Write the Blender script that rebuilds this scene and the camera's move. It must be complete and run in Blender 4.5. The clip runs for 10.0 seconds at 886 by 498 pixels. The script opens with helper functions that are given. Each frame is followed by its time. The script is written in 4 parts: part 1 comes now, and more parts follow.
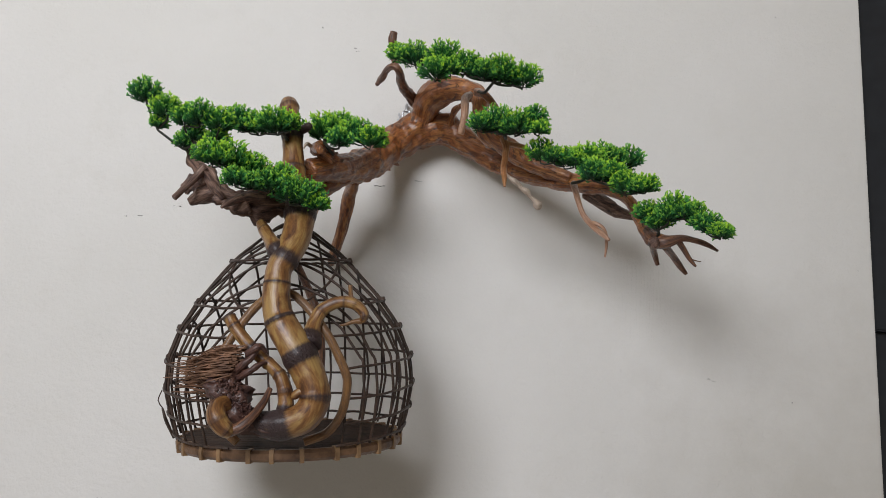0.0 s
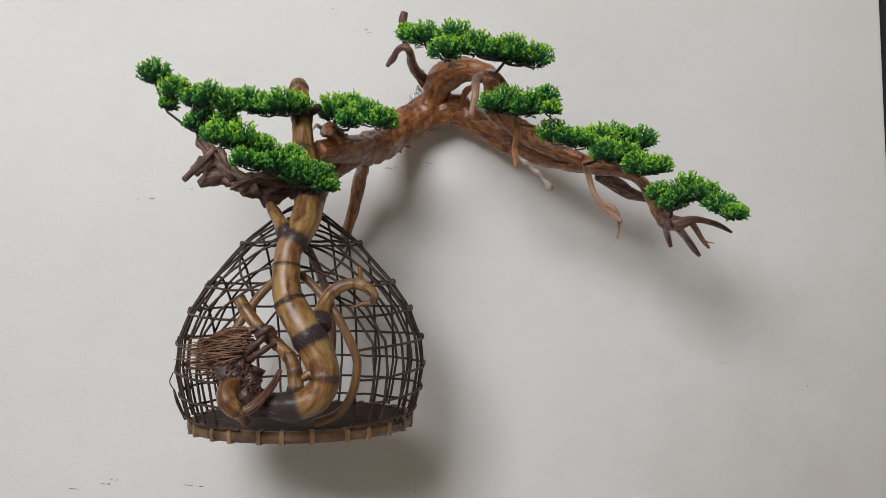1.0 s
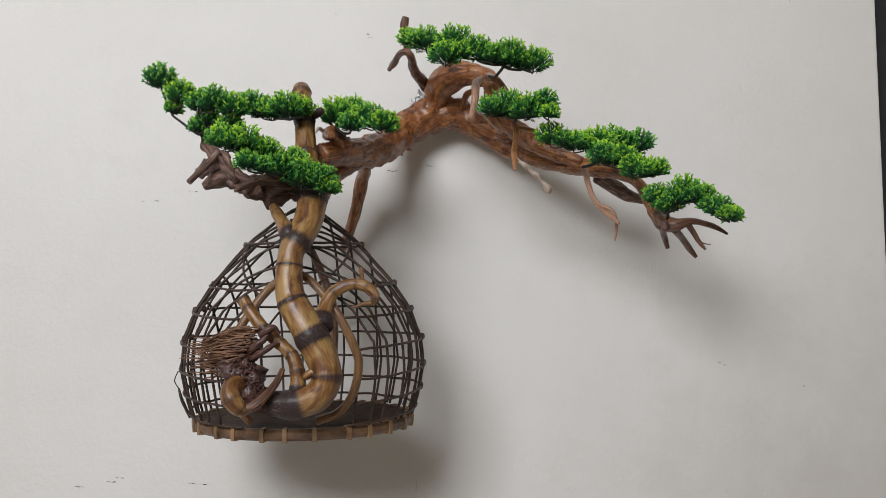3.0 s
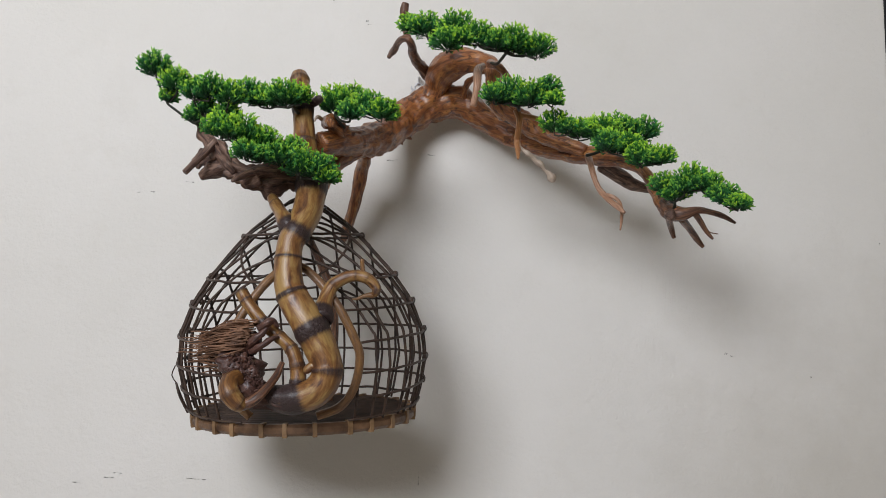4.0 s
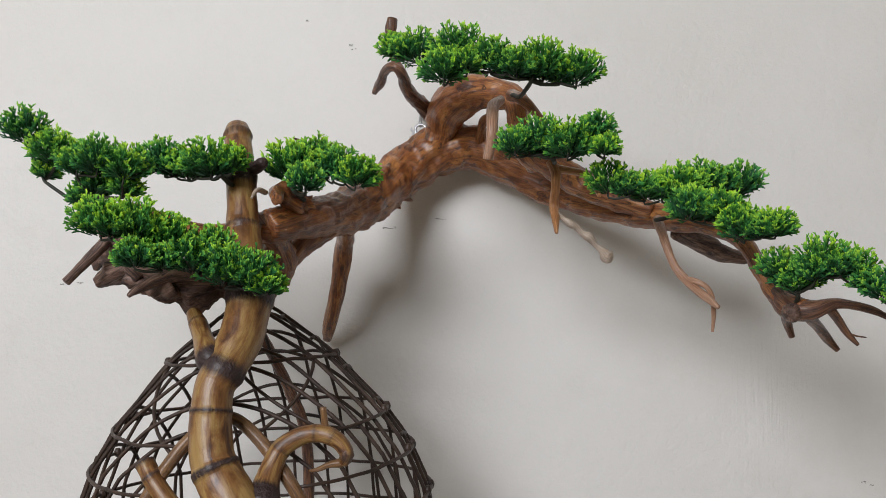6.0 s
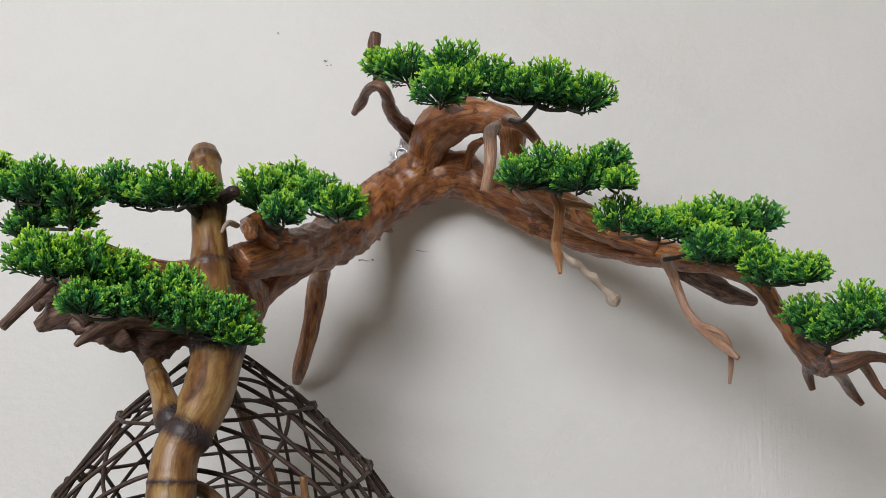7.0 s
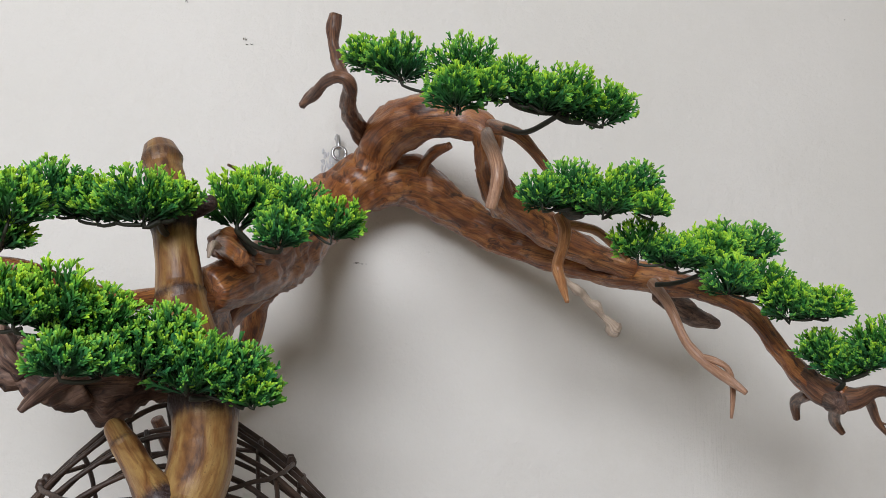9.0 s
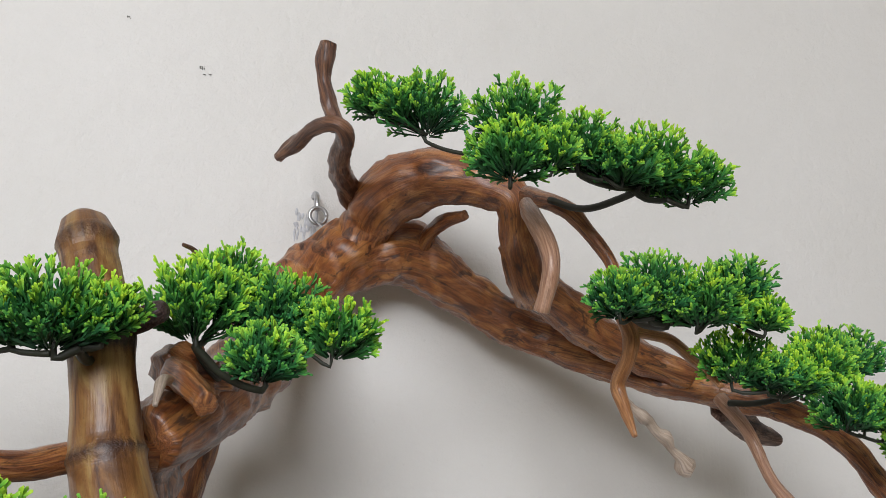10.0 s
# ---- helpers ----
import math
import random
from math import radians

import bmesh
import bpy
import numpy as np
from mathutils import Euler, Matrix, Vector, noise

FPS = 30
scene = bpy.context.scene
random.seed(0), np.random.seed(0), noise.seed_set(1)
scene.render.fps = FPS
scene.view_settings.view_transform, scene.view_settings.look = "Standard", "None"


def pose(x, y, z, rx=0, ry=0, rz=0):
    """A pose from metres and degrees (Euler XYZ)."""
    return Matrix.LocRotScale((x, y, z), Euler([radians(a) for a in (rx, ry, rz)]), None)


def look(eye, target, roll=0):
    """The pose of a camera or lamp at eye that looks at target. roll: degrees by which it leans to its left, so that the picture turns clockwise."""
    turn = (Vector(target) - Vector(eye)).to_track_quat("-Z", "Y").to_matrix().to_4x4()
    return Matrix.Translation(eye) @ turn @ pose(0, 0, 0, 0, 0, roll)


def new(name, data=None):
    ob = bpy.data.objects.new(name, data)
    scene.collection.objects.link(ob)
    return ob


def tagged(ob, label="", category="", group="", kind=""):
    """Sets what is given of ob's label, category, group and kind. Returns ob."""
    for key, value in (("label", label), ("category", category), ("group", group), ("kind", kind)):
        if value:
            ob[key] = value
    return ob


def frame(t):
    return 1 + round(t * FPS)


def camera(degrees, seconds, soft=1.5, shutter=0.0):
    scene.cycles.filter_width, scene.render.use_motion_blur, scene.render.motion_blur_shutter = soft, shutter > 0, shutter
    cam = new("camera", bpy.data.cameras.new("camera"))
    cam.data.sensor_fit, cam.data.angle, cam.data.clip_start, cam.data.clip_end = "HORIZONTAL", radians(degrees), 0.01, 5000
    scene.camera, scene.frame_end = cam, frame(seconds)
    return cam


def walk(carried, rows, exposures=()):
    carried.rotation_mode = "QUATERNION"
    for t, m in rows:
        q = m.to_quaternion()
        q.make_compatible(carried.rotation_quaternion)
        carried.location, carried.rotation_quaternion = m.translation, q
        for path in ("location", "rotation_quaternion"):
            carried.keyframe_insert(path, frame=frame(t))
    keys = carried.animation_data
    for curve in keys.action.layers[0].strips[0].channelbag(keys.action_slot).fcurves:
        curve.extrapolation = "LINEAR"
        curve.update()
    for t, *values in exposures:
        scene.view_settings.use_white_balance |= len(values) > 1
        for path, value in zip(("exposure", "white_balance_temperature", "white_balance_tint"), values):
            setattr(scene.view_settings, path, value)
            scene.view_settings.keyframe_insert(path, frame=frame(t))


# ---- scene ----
cam = camera(55.8, 10.0, soft=0.8)
PATH = [
    (0, (0.243, -1.691, 1.517), (0.217, 0.276, 1.878), 4.3),
    (0.5, (0.241, -1.69, 1.518), (0.203, 0.281, 1.857), 4.3),
    (1, (0.252, -1.682, 1.514), (0.191, 0.291, 1.837), 4.4),
    (1.5, (0.249, -1.687, 1.511), (0.187, 0.286, 1.833), 4.6),
    (2, (0.252, -1.695, 1.511), (0.193, 0.276, 1.843), 4.6),
    (3.5, (0.259, -1.705, 1.506), (0.186, 0.267, 1.832), 4.4),
    (4, (0.251, -1.676, 1.511), (0.187, 0.299, 1.82), 4.2),
    (4.5, (0.24, -1.61, 1.553), (0.178, 0.362, 1.88), 3.5),
    (5, (0.227, -1.506, 1.588), (0.165, 0.466, 1.915), 3.0),
    (5.5, (0.237, -1.347, 1.642), (0.143, 0.621, 1.981), 2.6),
    (6, (0.279, -1.259, 1.701), (0.099, 0.703, 2.042), 2.3),
    (6.2, (0.293, -1.243, 1.723), (0.098, 0.714, 2.084), 2.3),
    (7.3, (0.195, -1.151, 1.754), (0.224, 0.811, 2.142), 2.0),
    (7.5, (0.18, -1.148, 1.77), (0.276, 0.812, 2.157), 1.6),
    (8, (0.13, -1.138, 1.78), (0.385, 0.807, 2.17), 1.1),
    (8.5, (0.08, -1.105, 1.779), (0.457, 0.822, 2.16), 0.6),
    (9, (0.022, -1.041, 1.797), (0.47, 0.875, 2.155), 0.8),
    (9.5, (0.006, -0.941, 1.837), (0.492, 0.958, 2.233), 1.5),
    (9.8, (0.014, -0.866, 1.881), (0.562, 1.007, 2.319), 1.7),
    (10, (-0.003, -0.834, 1.889), (0.592, 1.024, 2.327), 1.5),
]
walk(cam, [(t, look(eye, target, roll)) for t, eye, target, roll in PATH], [(0, -0.08), (1, -0.02), (4, 0.0), (6, 0.02), (7.5, 0.06), (10, 0.1)])

# ---- light ----
world = bpy.data.worlds.new("sky")
scene.world = world
world.use_nodes = True
wn = world.node_tree
sky = wn.nodes.new("ShaderNodeTexSky")
sky.sky_type, sky.sun_disc = "NISHITA", False
sky.sun_elevation, sky.sun_rotation = radians(50), radians(197)
wn.nodes["Background"].inputs["Strength"].default_value = 0.1
wn.links.new(sky.outputs[0], wn.nodes["Background"].inputs["Color"])


def window_light(name, eye, target, width, height, watts, colour):
    lamp = bpy.data.lights.new(name, "AREA")
    lamp.shape, lamp.size, lamp.size_y, lamp.energy, lamp.color = "RECTANGLE", width, height, watts, colour
    ob = new(name, lamp)
    ob.matrix_world = look(eye, target)
    return ob


# the high window behind the camera, which gives all the light
WINDOW = (-1.95, -0.15, 2.2, 3.8)   # x0, x1, z0, z1 in the rear wall
REAR = -3.6
window_light("window_daylight", (-1.05, REAR + 0.02, 3.0), (-0.45, -1.5, 2.5), 1.6, 1.4, 110, (0.968, 0.985, 1.035))


# ---- materials ----
def material(name):
    m = bpy.data.materials.new(name)
    m.use_nodes = True
    t = m.node_tree
    return m, t, t.nodes["Principled BSDF"]


def node(t, kind, **values):
    n = t.nodes.new("ShaderNode" + kind)
    for k, v in values.items():
        n.inputs[k.replace("_", " ")].default_value = v
    return n


def ramp(t, source, *stops):
    n = t.nodes.new("ShaderNodeValToRGB")
    e = n.color_ramp.elements
    while len(e) < len(stops):
        e.new(0.5)
    for k, (place, colour) in zip(e, stops):
        k.position, k.color = place, (*colour, 1)
    t.links.new(source, n.inputs[0])
    return n.outputs[0]


def mixed(t, factor, a, b, blend="MIX"):
    n = t.nodes.new("ShaderNodeMix")
    n.data_type, n.blend_type = "RGBA", blend
    for sock, v in ((n.inputs[0], factor), (n.inputs[6], a), (n.inputs[7], b)):
        if isinstance(v, bpy.types.NodeSocket):
            t.links.new(v, sock)
        else:
            sock.default_value = v if isinstance(v, float) else (*v, 1)
    return n.outputs[2]


def attribute(t, name, out="Vector"):
    n = t.nodes.new("ShaderNodeAttribute")
    n.attribute_name = name
    return n.outputs[out]


def noise_of(t, vector, scale, detail=4.0, rough=0.55, stretch=None, warp=0.0):
    if stretch:
        m = t.nodes.new("ShaderNodeMapping")
        m.inputs["Scale"].default_value = stretch
        t.links.new(vector, m.inputs["Vector"])
        vector = m.outputs[0]
    n = node(t, "TexNoise", Scale=scale, Detail=detail, Roughness=rough, Distortion=warp)
    t.links.new(vector, n.inputs["Vector"])
    return n.outputs[0]


def bump(t, bsdf, height, strength, distance, before=None):
    n = node(t, "Bump", Strength=strength, Distance=distance)
    t.links.new(height, n.inputs["Height"])
    if before:
        t.links.new(before, n.inputs["Normal"])
    t.links.new(n.outputs[0], bsdf.inputs["Normal"])
    return n.outputs[0]


def place(t, out="Object"):
    return t.nodes.new("ShaderNodeTexCoord").outputs[out]


def maths(t, op, a, b=0.5):
    n = t.nodes.new("ShaderNodeMath")
    n.operation = op
    for sock, v in ((n.inputs[0], a), (n.inputs[1], b)):
        if isinstance(v, bpy.types.NodeSocket):
            t.links.new(v, sock)
        else:
            sock.default_value = v
    return n.outputs[0]


def plaster_material():
    m, t, b = material("painted plaster")
    p = place(t)
    big = noise_of(t, p, 1.6, 5, 0.6)
    fine = noise_of(t, p, 90, 5, 0.65)
    scratch = noise_of(t, p, 1.0, 3, 0.6, (210, 1, 9), 0.0)
    reach = t.nodes.new("ShaderNodeVectorMath")
    reach.operation = "DISTANCE"
    squash = t.nodes.new("ShaderNodeMapping")
    squash.inputs["Scale"].default_value = (2.0, 0.0, 1.0)
    t.links.new(p, squash.inputs["Vector"])
    t.links.new(squash.outputs[0], reach.inputs[0])
    reach.inputs[1].default_value = (1.30, 0, 1.72)
    patch = ramp(t, maths(t, "ADD", reach.outputs["Value"], maths(t, "MULTIPLY", maths(t, "SUBTRACT", big, 0.5), 0.5)), (0.05, (1, 1, 1)), (0.24, (0, 0, 0)))
    colour = ramp(t, big, (0.3, (0.70, 0.68, 0.64)), (0.7, (0.76, 0.74, 0.71)))
    speck = ramp(t, noise_of(t, p, 120, 2, 0.5), (0.72, (0, 0, 0)), (0.8, (1, 1, 1)))
    colour = mixed(t, maths(t, "MULTIPLY", speck, 0.12), colour, (0.35, 0.32, 0.28))
    # brownish grime, also painting in the wall's dimming towards the lower right
    away = t.nodes.new("ShaderNodeVectorMath")
    away.operation = "DISTANCE"
    t.links.new(p, away.inputs[0])
    away.inputs[1].default_value = (1.10, 0, 1.32)
    grime_shade = ramp(t, maths(t, "ADD", away.outputs["Value"], maths(t, "MULTIPLY", maths(t, "SUBTRACT", noise_of(t, p, 7, 6, 0.65), 0.5), 0.7)), (0.10, (0.34,) * 3), (0.55, (0, 0, 0)))
    colour = mixed(t, grime_shade, colour, (0.40, 0.36, 0.29))
    smear = ramp(t, noise_of(t, p, 5, 6, 0.7), (0.56, (0, 0, 0)), (0.72, (0.22,) * 3))
    colour = mixed(t, smear, colour, (0.60, 0.57, 0.51))
    t.links.new(colour, b.inputs["Base Color"])
    b.inputs["Roughness"].default_value = 0.6
    n1 = bump(t, b, fine, 0.42, 0.004)
    n2 = bump(t, b, maths(t, "MULTIPLY", scratch, patch), 0.38, 0.005, n1)
    bump(t, b, noise_of(t, p, 12, 5, 0.6), 0.22, 0.012, n2)
    return m


def wood_material(name, dark, mid, light, rough, streak=1.0):
    """Polished or weathered wood: mottled tones, dark streaks along the grain, pits and a thin varnish."""
    m, t, b = material(name)
    f = attribute(t, "flow")
    p = place(t)
    mottle = noise_of(t, f, 1.1, 6, 0.62, (1.3, 1.3, 22), 1.2)
    grain = noise_of(t, f, 2.8, 7, 0.6, (2.6, 2.6, 5), 1.5)
    fine = noise_of(t, f, 11, 4, 0.65, (3.0, 3.0, 14), 0.5)
    blot = noise_of(t, f, 1.0, 5, 0.68, (1.5, 1.5, 26), 1.6)
    hole = noise_of(t, f, 1.0, 3, 0.5, (3.4, 3.4, 42), 0.6)
    pit = noise_of(t, p, 75, 4, 0.65)
    c = ramp(t, mottle, (0.32, tuple(v * 0.8 + w * 0.2 for v, w in zip(dark, mid))), (0.46, mid), (0.66, light))
    c = mixed(t, ramp(t, grain, (0.36, (0.62,) * 3), (0.52, (0, 0, 0))), c, dark)
    c = mixed(t, ramp(t, grain, (0.55, (0, 0, 0)), (0.74, (0.45,) * 3)), c, light)
    c = mixed(t, ramp(t, blot, (0.54, (0, 0, 0)), (0.62, (streak * 0.8,) * 3)), c, (dark[0] * 0.42, dark[1] * 0.55, dark[2] * 1.2))
    c = mixed(t, ramp(t, fine, (0.54, (0, 0, 0)), (0.68, (0.38, 0.38, 0.38))), c, tuple(v * 0.4 for v in mid))
    c = mixed(t, ramp(t, hole, (0.69, (0, 0, 0)), (0.75, (streak * 0.9,) * 3)), c, tuple(v * 0.25 for v in dark))
    c = mixed(t, ramp(t, pit, (0.64, (0, 0, 0)), (0.76, (0.3, 0.3, 0.3))), c, tuple(v * 0.5 for v in dark))
    t.links.new(c, b.inputs["Base Color"])
    t.links.new(ramp(t, mottle, (0.35, (rough + 0.08,) * 3), (0.6, (rough - 0.08,) * 3)), b.inputs["Roughness"])
    b.inputs["Coat Weight"].default_value = max(0.0, 0.75 - rough)
    b.inputs["Coat Roughness"].default_value = 0.28
    n1 = bump(t, b, grain, 0.35, 0.004)
    n2 = bump(t, b, maths(t, "SUBTRACT", maths(t, "MULTIPLY", pit, 0.4), hole), 0.3, 0.004, n1)
    bump(t, b, fine, 0.35, 0.002, n2)
    return m


def bamboo_material():
    m, t, b = material("varnished bamboo")
    f = attribute(t, "flow")
    joint = attribute(t, "joint", "Fac")
    grain = noise_of(t, f, 5, 5, 0.6, (1.5, 1.5, 5))
    blot = noise_of(t, f, 1.4, 5, 0.62, (1, 1, 18), 0.6)
    c = ramp(t, blot, (0.36, (0.075, 0.027, 0.009)), (0.47, (0.22, 0.095, 0.026)), (0.62, (0.37, 0.225, 0.075)))
    c = mixed(t, ramp(t, grain, (0.45, (0, 0, 0)), (0.7, (0.4,) * 3)), c, (0.11, 0.048, 0.016))
    spots = ramp(t, noise_of(t, f, 22, 2, 0.5, (1, 1, 30)), (0.66, (0, 0, 0)), (0.72, (1, 1, 1)))
    c = mixed(t, maths(t, "MULTIPLY", spots, 0.5), c, (0.05, 0.022, 0.01))
    j = maths(t, "ADD", joint, maths(t, "MULTIPLY", maths(t, "SUBTRACT", grain, 0.5), maths(t, "MULTIPLY", joint, 1.2)))
    c = mixed(t, ramp(t, j, (0.2, (0, 0, 0)), (0.75, (1, 1, 1))), c, (0.032, 0.015, 0.014))
    t.links.new(c, b.inputs["Base Color"])
    t.links.new(ramp(t, joint, (0.0, (0.42,) * 3), (0.8, (0.62,) * 3)), b.inputs["Roughness"])
    b.inputs["Coat Weight"].default_value = 0.3
    b.inputs["Coat Roughness"].default_value = 0.33
    n1 = bump(t, b, grain, 0.3, 0.002)
    n1 = bump(t, b, noise_of(t, place(t), 30, 3, 0.6), 0.2, 0.006, n1)
    bump(t, b, maths(t, "MULTIPLY", noise_of(t, place(t), 230, 3, 0.6), joint), 0.9, 0.005, n1)
    return m


def wire_material(name, low, high, rough):
    m, t, b = material(name)
    p = place(t)
    t.links.new(ramp(t, noise_of(t, p, 38, 4, 0.6), (0.3, low), (0.7, high)), b.inputs["Base Color"])
    b.inputs["Roughness"].default_value = rough
    bump(t, b, noise_of(t, p, 260, 3, 0.6), 0.4, 0.002)
    return m


def leaf_material():
    m, t, b = material("plastic juniper leaf")
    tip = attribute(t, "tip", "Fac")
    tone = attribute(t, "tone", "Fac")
    # yellow-green tips are leaf colour; near-black feet also paint in the clump's inner shade
    lime = ramp(t, tip, (0.0, (0.012, 0.055, 0.016)), (0.38, (0.055, 0.26, 0.035)), (0.62, (0.25, 0.56, 0.045)), (1.0, (0.60, 0.86, 0.05)))
    deep_green = ramp(t, tip, (0.0, (0.008, 0.036, 0.016)), (0.4, (0.026, 0.16, 0.052)), (0.72, (0.085, 0.37, 0.075)), (1.0, (0.32, 0.66, 0.08)))
    t.links.new(mixed(t, tone, deep_green, lime), b.inputs["Base Color"])
    b.inputs["Roughness"].default_value = 0.6
    b.inputs["Specular IOR Level"].default_value = 0.3
    return m


def plain(name, colour, rough, metal=0.0, relief=0.0, scale=60):
    m, t, b = material(name)
    n = noise_of(t, place(t), scale, 4, 0.6)
    t.links.new(ramp(t, n, (0.3, tuple(v * 0.8 for v in colour)), (0.7, tuple(min(1, v * 1.15) for v in colour))), b.inputs["Base Color"])
    b.inputs["Roughness"].default_value, b.inputs["Metallic"].default_value = rough, metal
    if relief:
        bump(t, b, n, relief, 0.002)
    return m


PLASTER = plaster_material()
DRIFT = wood_material("polished red driftwood", (0.062, 0.017, 0.008), (0.28, 0.090, 0.025), (0.54, 0.235, 0.072), 0.36)
DARKDRIFT = wood_material("dark red driftwood", (0.028, 0.011, 0.008), (0.12, 0.046, 0.022), (0.36, 0.17, 0.085), 0.45)
GREYWOOD = wood_material("weathered dark driftwood", (0.028, 0.014, 0.011), (0.115, 0.058, 0.040), (0.34, 0.21, 0.15), 0.62)
ORANGEWOOD = wood_material("orange twig bark", (0.17, 0.06, 0.02), (0.42, 0.175, 0.055), (0.62, 0.31, 0.13), 0.4, 0.35)
PALEWOOD = wood_material("pale bleached twig", (0.26, 0.18, 0.13), (0.50, 0.39, 0.30), (0.66, 0.55, 0.45), 0.5, 0.25)
TANWOOD = wood_material("pinkish tan twig bark", (0.2, 0.088, 0.05), (0.43, 0.225, 0.13), (0.62, 0.39, 0.27), 0.45, 0.3)
BAMBOO = bamboo_material()
RATTAN = wood_material("honey rattan cane", (0.10, 0.042, 0.015), (0.21, 0.10, 0.032), (0.33, 0.17, 0.055), 0.4, 0.5)
WIRE = wire_material("dark stained cane", (0.018, 0.010, 0.007), (0.075, 0.043, 0.029), 0.5)
ROOT = wood_material("purple brown bamboo root", (0.028, 0.011, 0.010), (0.085, 0.036, 0.027), (0.20, 0.095, 0.065), 0.5, 0.5)
FIBRE = wire_material("red brown root fibre", (0.07, 0.030, 0.016), (0.29, 0.15, 0.085), 0.65)
RIMBAND = wire_material("brown bamboo strip", (0.06, 0.030, 0.016), (0.22, 0.12, 0.062), 0.45)
BINDING = wire_material("tan rattan binding", (0.15, 0.085, 0.04), (0.33, 0.20, 0.10), 0.5)
LEAF = leaf_material()
STEM = plain("dark green brown stem", (0.022, 0.024, 0.014), 0.6)
STEEL = plain("zinc plated steel", (0.55, 0.56, 0.58), 0.3, 1.0)
FRAME = plain("dark grey door paint", (0.018, 0.02, 0.024), 0.45, 0.0, 0.1, 30)
# for the scuffs and for the shadow marks painted among them
SCUFF_SHADOW = plain("dark scuff", (0.16, 0.15, 0.135), 0.9, 0.0, 0.0, 300)
FILLER = plain("grey wall plug filler", (0.56, 0.56, 0.58), 0.8, 0.0, 0.8, 200)
FLOOR = plain("grey floor tile", (0.50, 0.46, 0.40), 0.5, 0.0, 0.1, 8)
WHITE = plain("cream room paint", (0.48, 0.44, 0.38), 0.8, 0.0, 0.05, 10)


# ---- building helpers ----
def holder(name, base, label, category, **more):
    ob = new(name)
    ob.location = base
    ob.empty_display_size = 0.05
    return tagged(ob, label, category, **more)


def part(name, mesh, mat, parent, label="", local=False):
    """Links a mesh as one part under a thing; its points are in world metres unless local."""
    ob = new(name, mesh)
    if mat:
        mesh.materials.clear()
        mesh.materials.append(mat)
    ob.parent = parent
    if not local and not parent.parent:
        ob.matrix_parent_inverse = Matrix.Translation(-parent.location)
    return tagged(ob, label)


def mesh_of(name, verts, faces, smooth=True, **fields):
    me = bpy.data.meshes.new(name)
    me.from_pydata([tuple(v) for v in verts], [], faces)
    for key, values in fields.items():
        values = np.asarray(values, dtype=np.float32)
        kind = "FLOAT_VECTOR" if values.ndim == 2 else "FLOAT"
        layer = me.attributes.new(key, kind, "POINT")
        layer.data.foreach_set("vector" if values.ndim == 2 else "value", values.ravel())
    if smooth:
        me.polygons.foreach_set("use_smooth", [True] * len(me.polygons))
    me.update()
    return me


def spline(points, step):
    """Catmull-Rom through x, y, z, r, with about that step; also gives the index along the points."""
    p = np.array(points, dtype=float)
    q = np.vstack([2 * p[0] - p[1], p, 2 * p[-1] - p[-2]])
    out, index = [], []
    for i in range(len(p) - 1):
        a, b, c, d = q[i:i + 4]
        n = max(2, int(np.linalg.norm((c - b)[:3]) / step))
        for k in range(n):
            u = k / n
            out.append(0.5 * (2 * b + (c - a) * u + (2 * a - 5 * b + 4 * c - d) * u * u + (3 * b - a - 3 * c + d) * u ** 3))
            index.append(i + u)
    out.append(p[-1])
    index.append(len(p) - 1.0)
    out = np.array(out)
    out[:, 3] = np.maximum(out[:, 3], 0.0004)
    return out, np.array(index)


